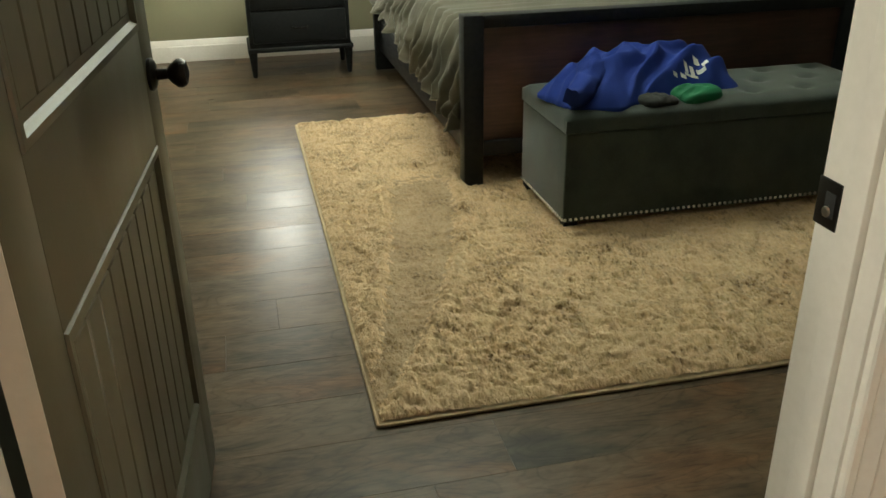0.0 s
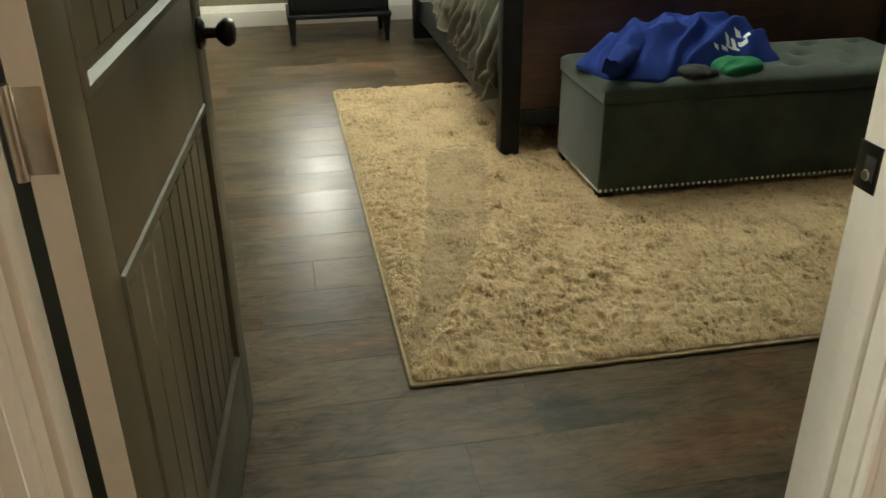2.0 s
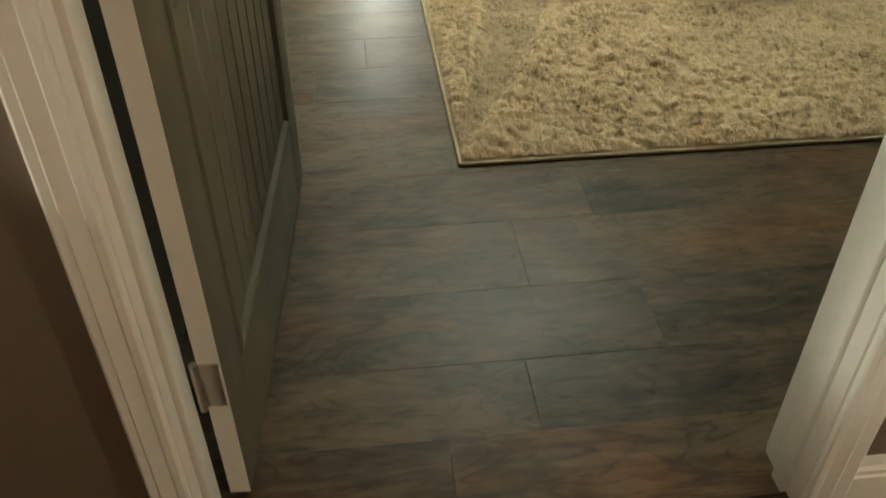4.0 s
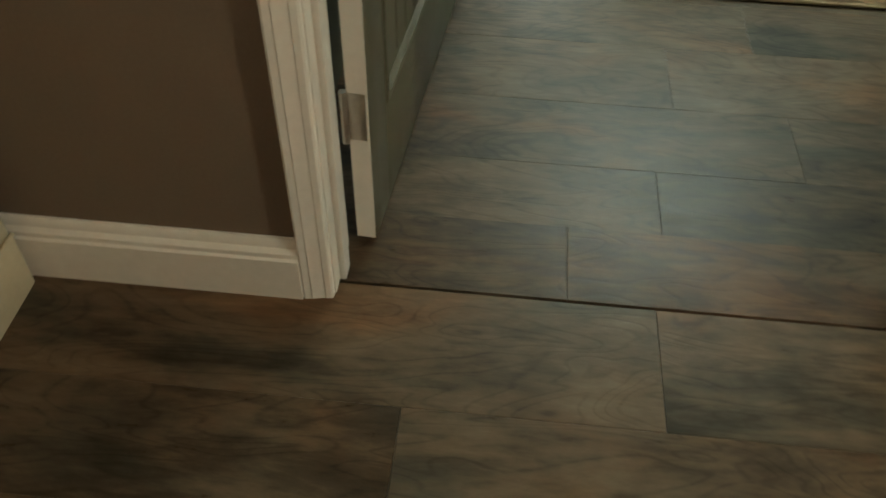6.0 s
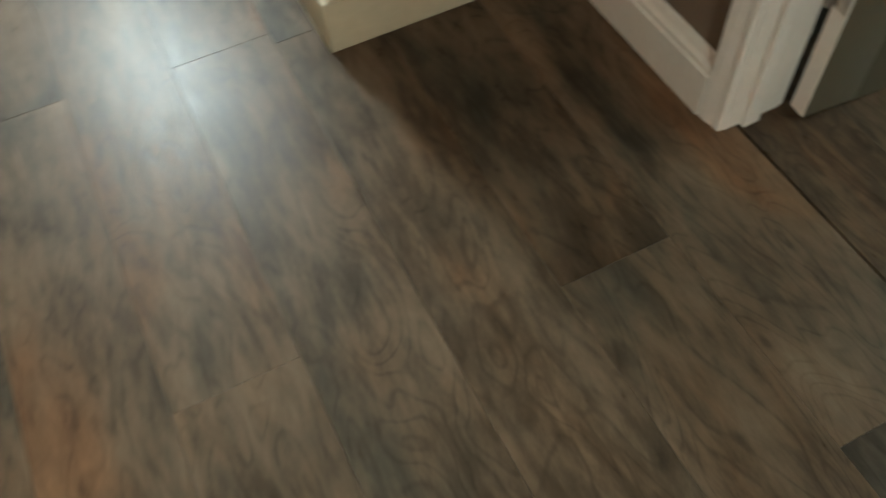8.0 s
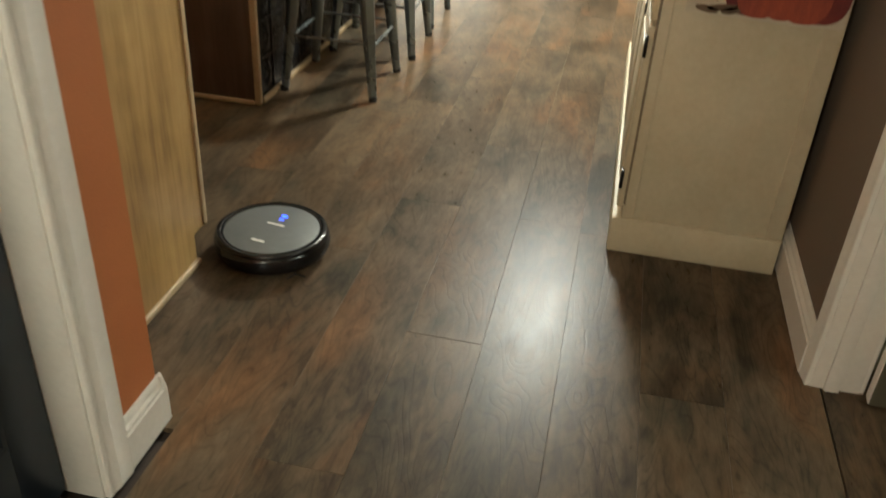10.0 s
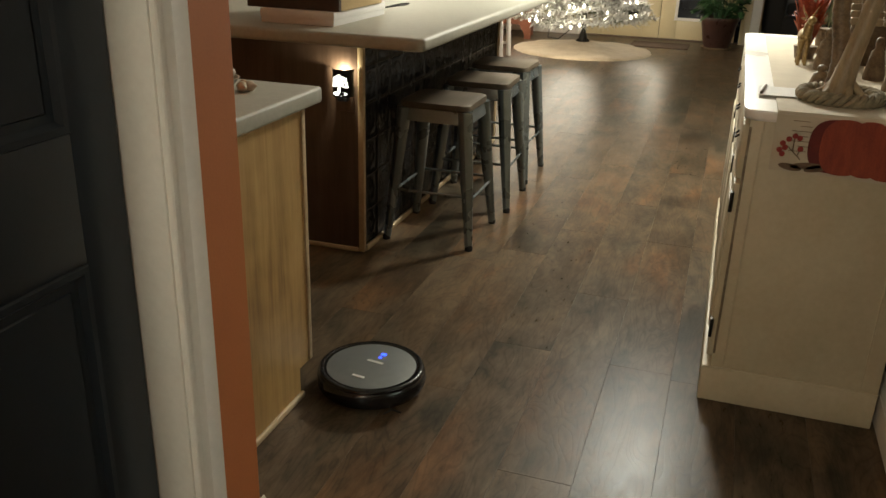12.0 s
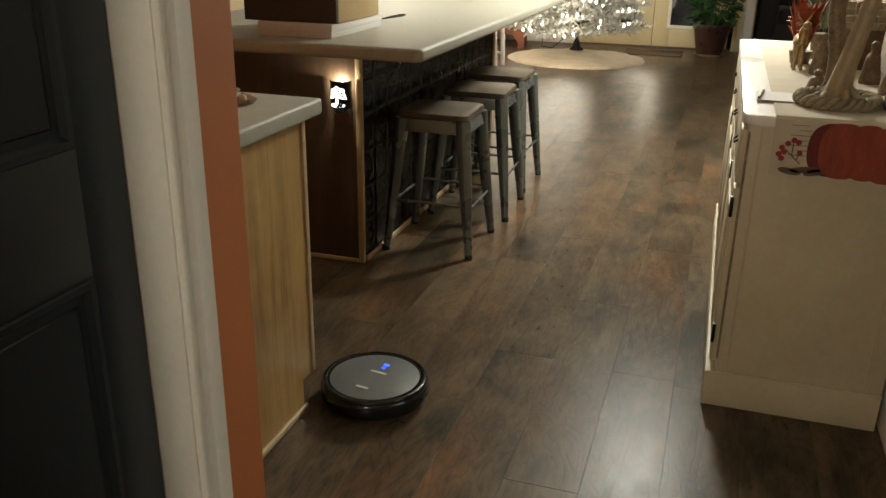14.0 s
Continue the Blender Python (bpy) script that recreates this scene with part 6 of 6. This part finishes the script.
for part_mat, share, name in ((FLOCK, 0, "branch_spray"), (NEEDLE, 1, "branch_spray")):
    verts, faces = [], []
    for z0, a, r in limbs:
        way = Vector((math.cos(a), math.sin(a), 0.10))
        side = Vector((-math.sin(a), math.cos(a), 0))
        for twig in range(9):
            f = 0.22 + 0.78 * twig / 8
            root = Vector((TX, TY, z0)) + way * r * f
            for hand in (-1, 0, 1):
                if hand == 0 and twig < 8:
                    continue
                length = 0.20 * (1.15 - f * 0.7)
                tip = root + (way * 0.75 + side * hand * 0.8 + Vector((0, 0, rng.uniform(-0.35, 0.3)))) * length
                if share == 0 and rng.random() < 0.3:
                    tips.append(tip)
                for q in range(11):
                    s = q / 10
                    p = root.lerp(tip, s)
                    if q == 0 and share == 0:
                        continue
                    if share == 1 and (q % 3):
                        continue
                    d = Vector((rng.uniform(-1, 1), rng.uniform(-1, 1), rng.uniform(-1, 1))).normalized()
                    end = p + (d + (tip - root).normalized() * 0.9) * rng.uniform(0.025, 0.045)
                    w = d.cross(Vector((0.3, 0.2, 1))).normalized() * (0.0085 if share == 0 else 0.004)
                    k = len(verts)
                    verts += [tuple(p - w), tuple(p + w), tuple(end + w * 0.5), tuple(end - w * 0.5)]
                    faces.append((k, k + 1, k + 2, k + 3))
    data = bpy.data.meshes.new(name)
    data.from_pydata([(x - TX, y - TY, zz) for x, y, zz in verts], [], faces)
    data.materials.append(part_mat)
    ob = new("flocking" if share == 0 else "needles", data)
    ob.parent = tree
    tagged(ob, kind="stuff")
bm = bmesh.new()
for z0, a, r in limbs:
    tube(bm, [(TX, TY, z0 - 0.02), (TX + r * 0.9 * math.cos(a), TY + r * 0.9 * math.sin(a), z0 + 0.09 * r)], [0.006, 0.003], 5)
part("limbs", bm, NEEDLE, tree).name = "limb"
bulb_mesh = mesh_of("light_bulb", lathe([(0.0, -0.018), (0.009, -0.014), (0.013, 0.0), (0.009, 0.014), (0.0, 0.022)], (0, 0, 0), 8), BULB)
rng.shuffle(tips)
for p in tips[:190]:
    ob = new("light_bulb", bulb_mesh)
    ob.parent = tree
    ob.location = p - Vector((TX, TY, 0))
for a, z0 in ((0.6, 0.55), (2.7, 0.6), (4.7, 0.5), (3.7, 1.2)):
    lamp("tree_lights", "POINT", (TX + 0.72 * math.cos(a), TY + 0.72 * math.sin(a), z0), 23, (1.0, 0.85, 0.68), 0.32)
cord = solid("power_cord", tube(bmesh.new(), [(-2.75, 8.95, 0.30), (-2.74, 8.80, 0.05), (-2.70, 8.55, 0.008), (-2.55, 8.45, 0.008), (-2.45, 8.62, 0.10), (-2.42, 8.75, 0.35)], 0.006, 6), RUBBER, "black power cord hanging behind the tree", "cord")

# print on the sweatshirt: plain bars
for k, (x, y, z, wx, wy) in enumerate(((2.300, -2.010, 0.0, 0.018, 0.020), (2.282, -2.040, 0.0, 0.016, 0.016), (2.262, -2.015, 0.0, 0.012, 0.030), (2.260, -1.975, 0.0, 0.022, 0.014), (2.262, -1.948, 0.0, 0.020, 0.012), (2.243, -1.965, 0.0, 0.006, 0.045), (2.232, -1.925, 0.0, 0.008, 0.020), (2.224, -1.885, 0.0, 0.008, 0.014))):
    fabric = [o for o in shirt.children if o.name.startswith("fabric")][0]
    bm = bmesh.new()
    off = home(shirt).translation
    cols = []
    for i in range(7):
        col = []
        for j in range(4):
            px_, py_ = x + 0.022 - 0.65 * wx + 1.3 * wx * j / 3, y - 0.055 - 0.65 * wy + 1.3 * wy * i / 6
            hit, at, nrm, _ = fabric.ray_cast(Vector((px_, py_, 1.0)) - off, Vector((0, 0, -1)))
            col.append(bm.verts.new((at + off + nrm * 0.002) if hit else Vector((px_, py_, 0.482))))
        cols.append(col)
    for a, b in zip(cols, cols[1:]):
        for j in range(3):
            bm.faces.new((a[j], a[j + 1], b[j + 1], b[j]))
    part("print_bar", bm, PRINT, shirt, "white printed lettering bar")


# ---- floor planks ----
THRESHOLD = 0.024   # open joint across the bedroom doorway


def plank_edges():
    """Joint lines across the boards, from the far left to the far right."""
    left = [-0.012 - 0.2 * k for k in range(1, 32)][::-1]
    right = [0.380, 0.590, 0.826, 1.0355, 1.235] + [1.235 + 0.203 * k for k in range(1, 26)]
    return left + [THRESHOLD, 0.200] + right


PLANK_LENGTH = 1.22
fixed_joint = {-0.812: 0.57, -1.212: 0.59, -1.012: -0.115, 0.826: -0.863, 0.380: -0.90}
pieces = []
rng = random.Random(11)
edges = plank_edges()
for a, b in zip(edges, edges[1:]):
    start = rng.uniform(0, PLANK_LENGTH)
    for key, y in fixed_joint.items():
        if abs(a - key) < 0.02:
            start = y
    if b > 0.1:
        spans = [(-4.6, 0.45), (3.2, 11.0)]
    elif a > -0.40:
        spans = [(-3.4, 11.0)]
    elif a > HALL_X - 0.12:
        spans = [(-3.4, 9.1)]
    else:
        spans = [(-0.6, 9.1)]
    if b > 5.72 + 0.2 or a < -6.1:
        continue
    for y_lo, y_hi in spans:
        y = start - PLANK_LENGTH * math.ceil((start - y_lo) / PLANK_LENGTH)
        while y < y_hi:
            y0, y1 = max(y, y_lo), min(y + PLANK_LENGTH, y_hi)
            if y1 - y0 > 0.02:
                pieces.append((a, b, y0, y1))
            y += PLANK_LENGTH


def plank_data(wide, long):
    bm = boxed(0, 0, -0.014, wide, long, 0, 0.0)
    top = [e for e in bm.edges if all(v.co.z > -0.001 for v in e.verts)]
    bmesh.ops.bevel(bm, geom=top, offset=0.0005, segments=1, profile=0.5, affect="EDGES")
    return mesh_of("plank", bm, FLOOR, 0)


floor = bpy.data.objects["floor"]
pieces.sort(key=lambda p: math.hypot((p[0] + p[1]) / 2 + 0.3, ((p[2] + p[3]) / 2 - 0.3) * 0.8))
shared = {}
for a, b, y0, y1 in pieces[:300]:
    size = (round(b - a, 4), round(y1 - y0, 3))
    if size not in shared:
        shared[size] = plank_data(size[0] - 0.0004, size[1] - 0.0004)
    ob = new("plank", shared[size])
    ob.location = (a + (0.0040 if a == THRESHOLD else 0.0002), y0 + 0.0002, 0.0015 if a == THRESHOLD else 0)
    ob.parent = floor
verts, faces = [], []
for a, b, y0, y1 in pieces[300:]:
    k, e, g = len(verts), 0.0007, 0.0002
    verts += [(a + g, y0 + g, -0.0014), (b - g, y0 + g, -0.0014), (b - g, y1 - g, -0.0014), (a + g, y1 - g, -0.0014)]
    verts += [(a + g + e, y0 + g + e, 0), (b - g - e, y0 + g + e, 0), (b - g - e, y1 - g - e, 0), (a + g + e, y1 - g - e, 0)]
    faces += [(k + 4, k + 5, k + 6, k + 7)] + [(k + n, k + (n + 1) % 4, k + 4 + (n + 1) % 4, k + 4 + n) for n in range(4)]
rest = bpy.data.meshes.new("far_planks")
rest.from_pydata(verts, [], faces)
rest.materials.append(FLOOR)
far_planks = new("far_planks", rest)
far_planks.parent = floor
tagged(far_planks, kind="stuff")
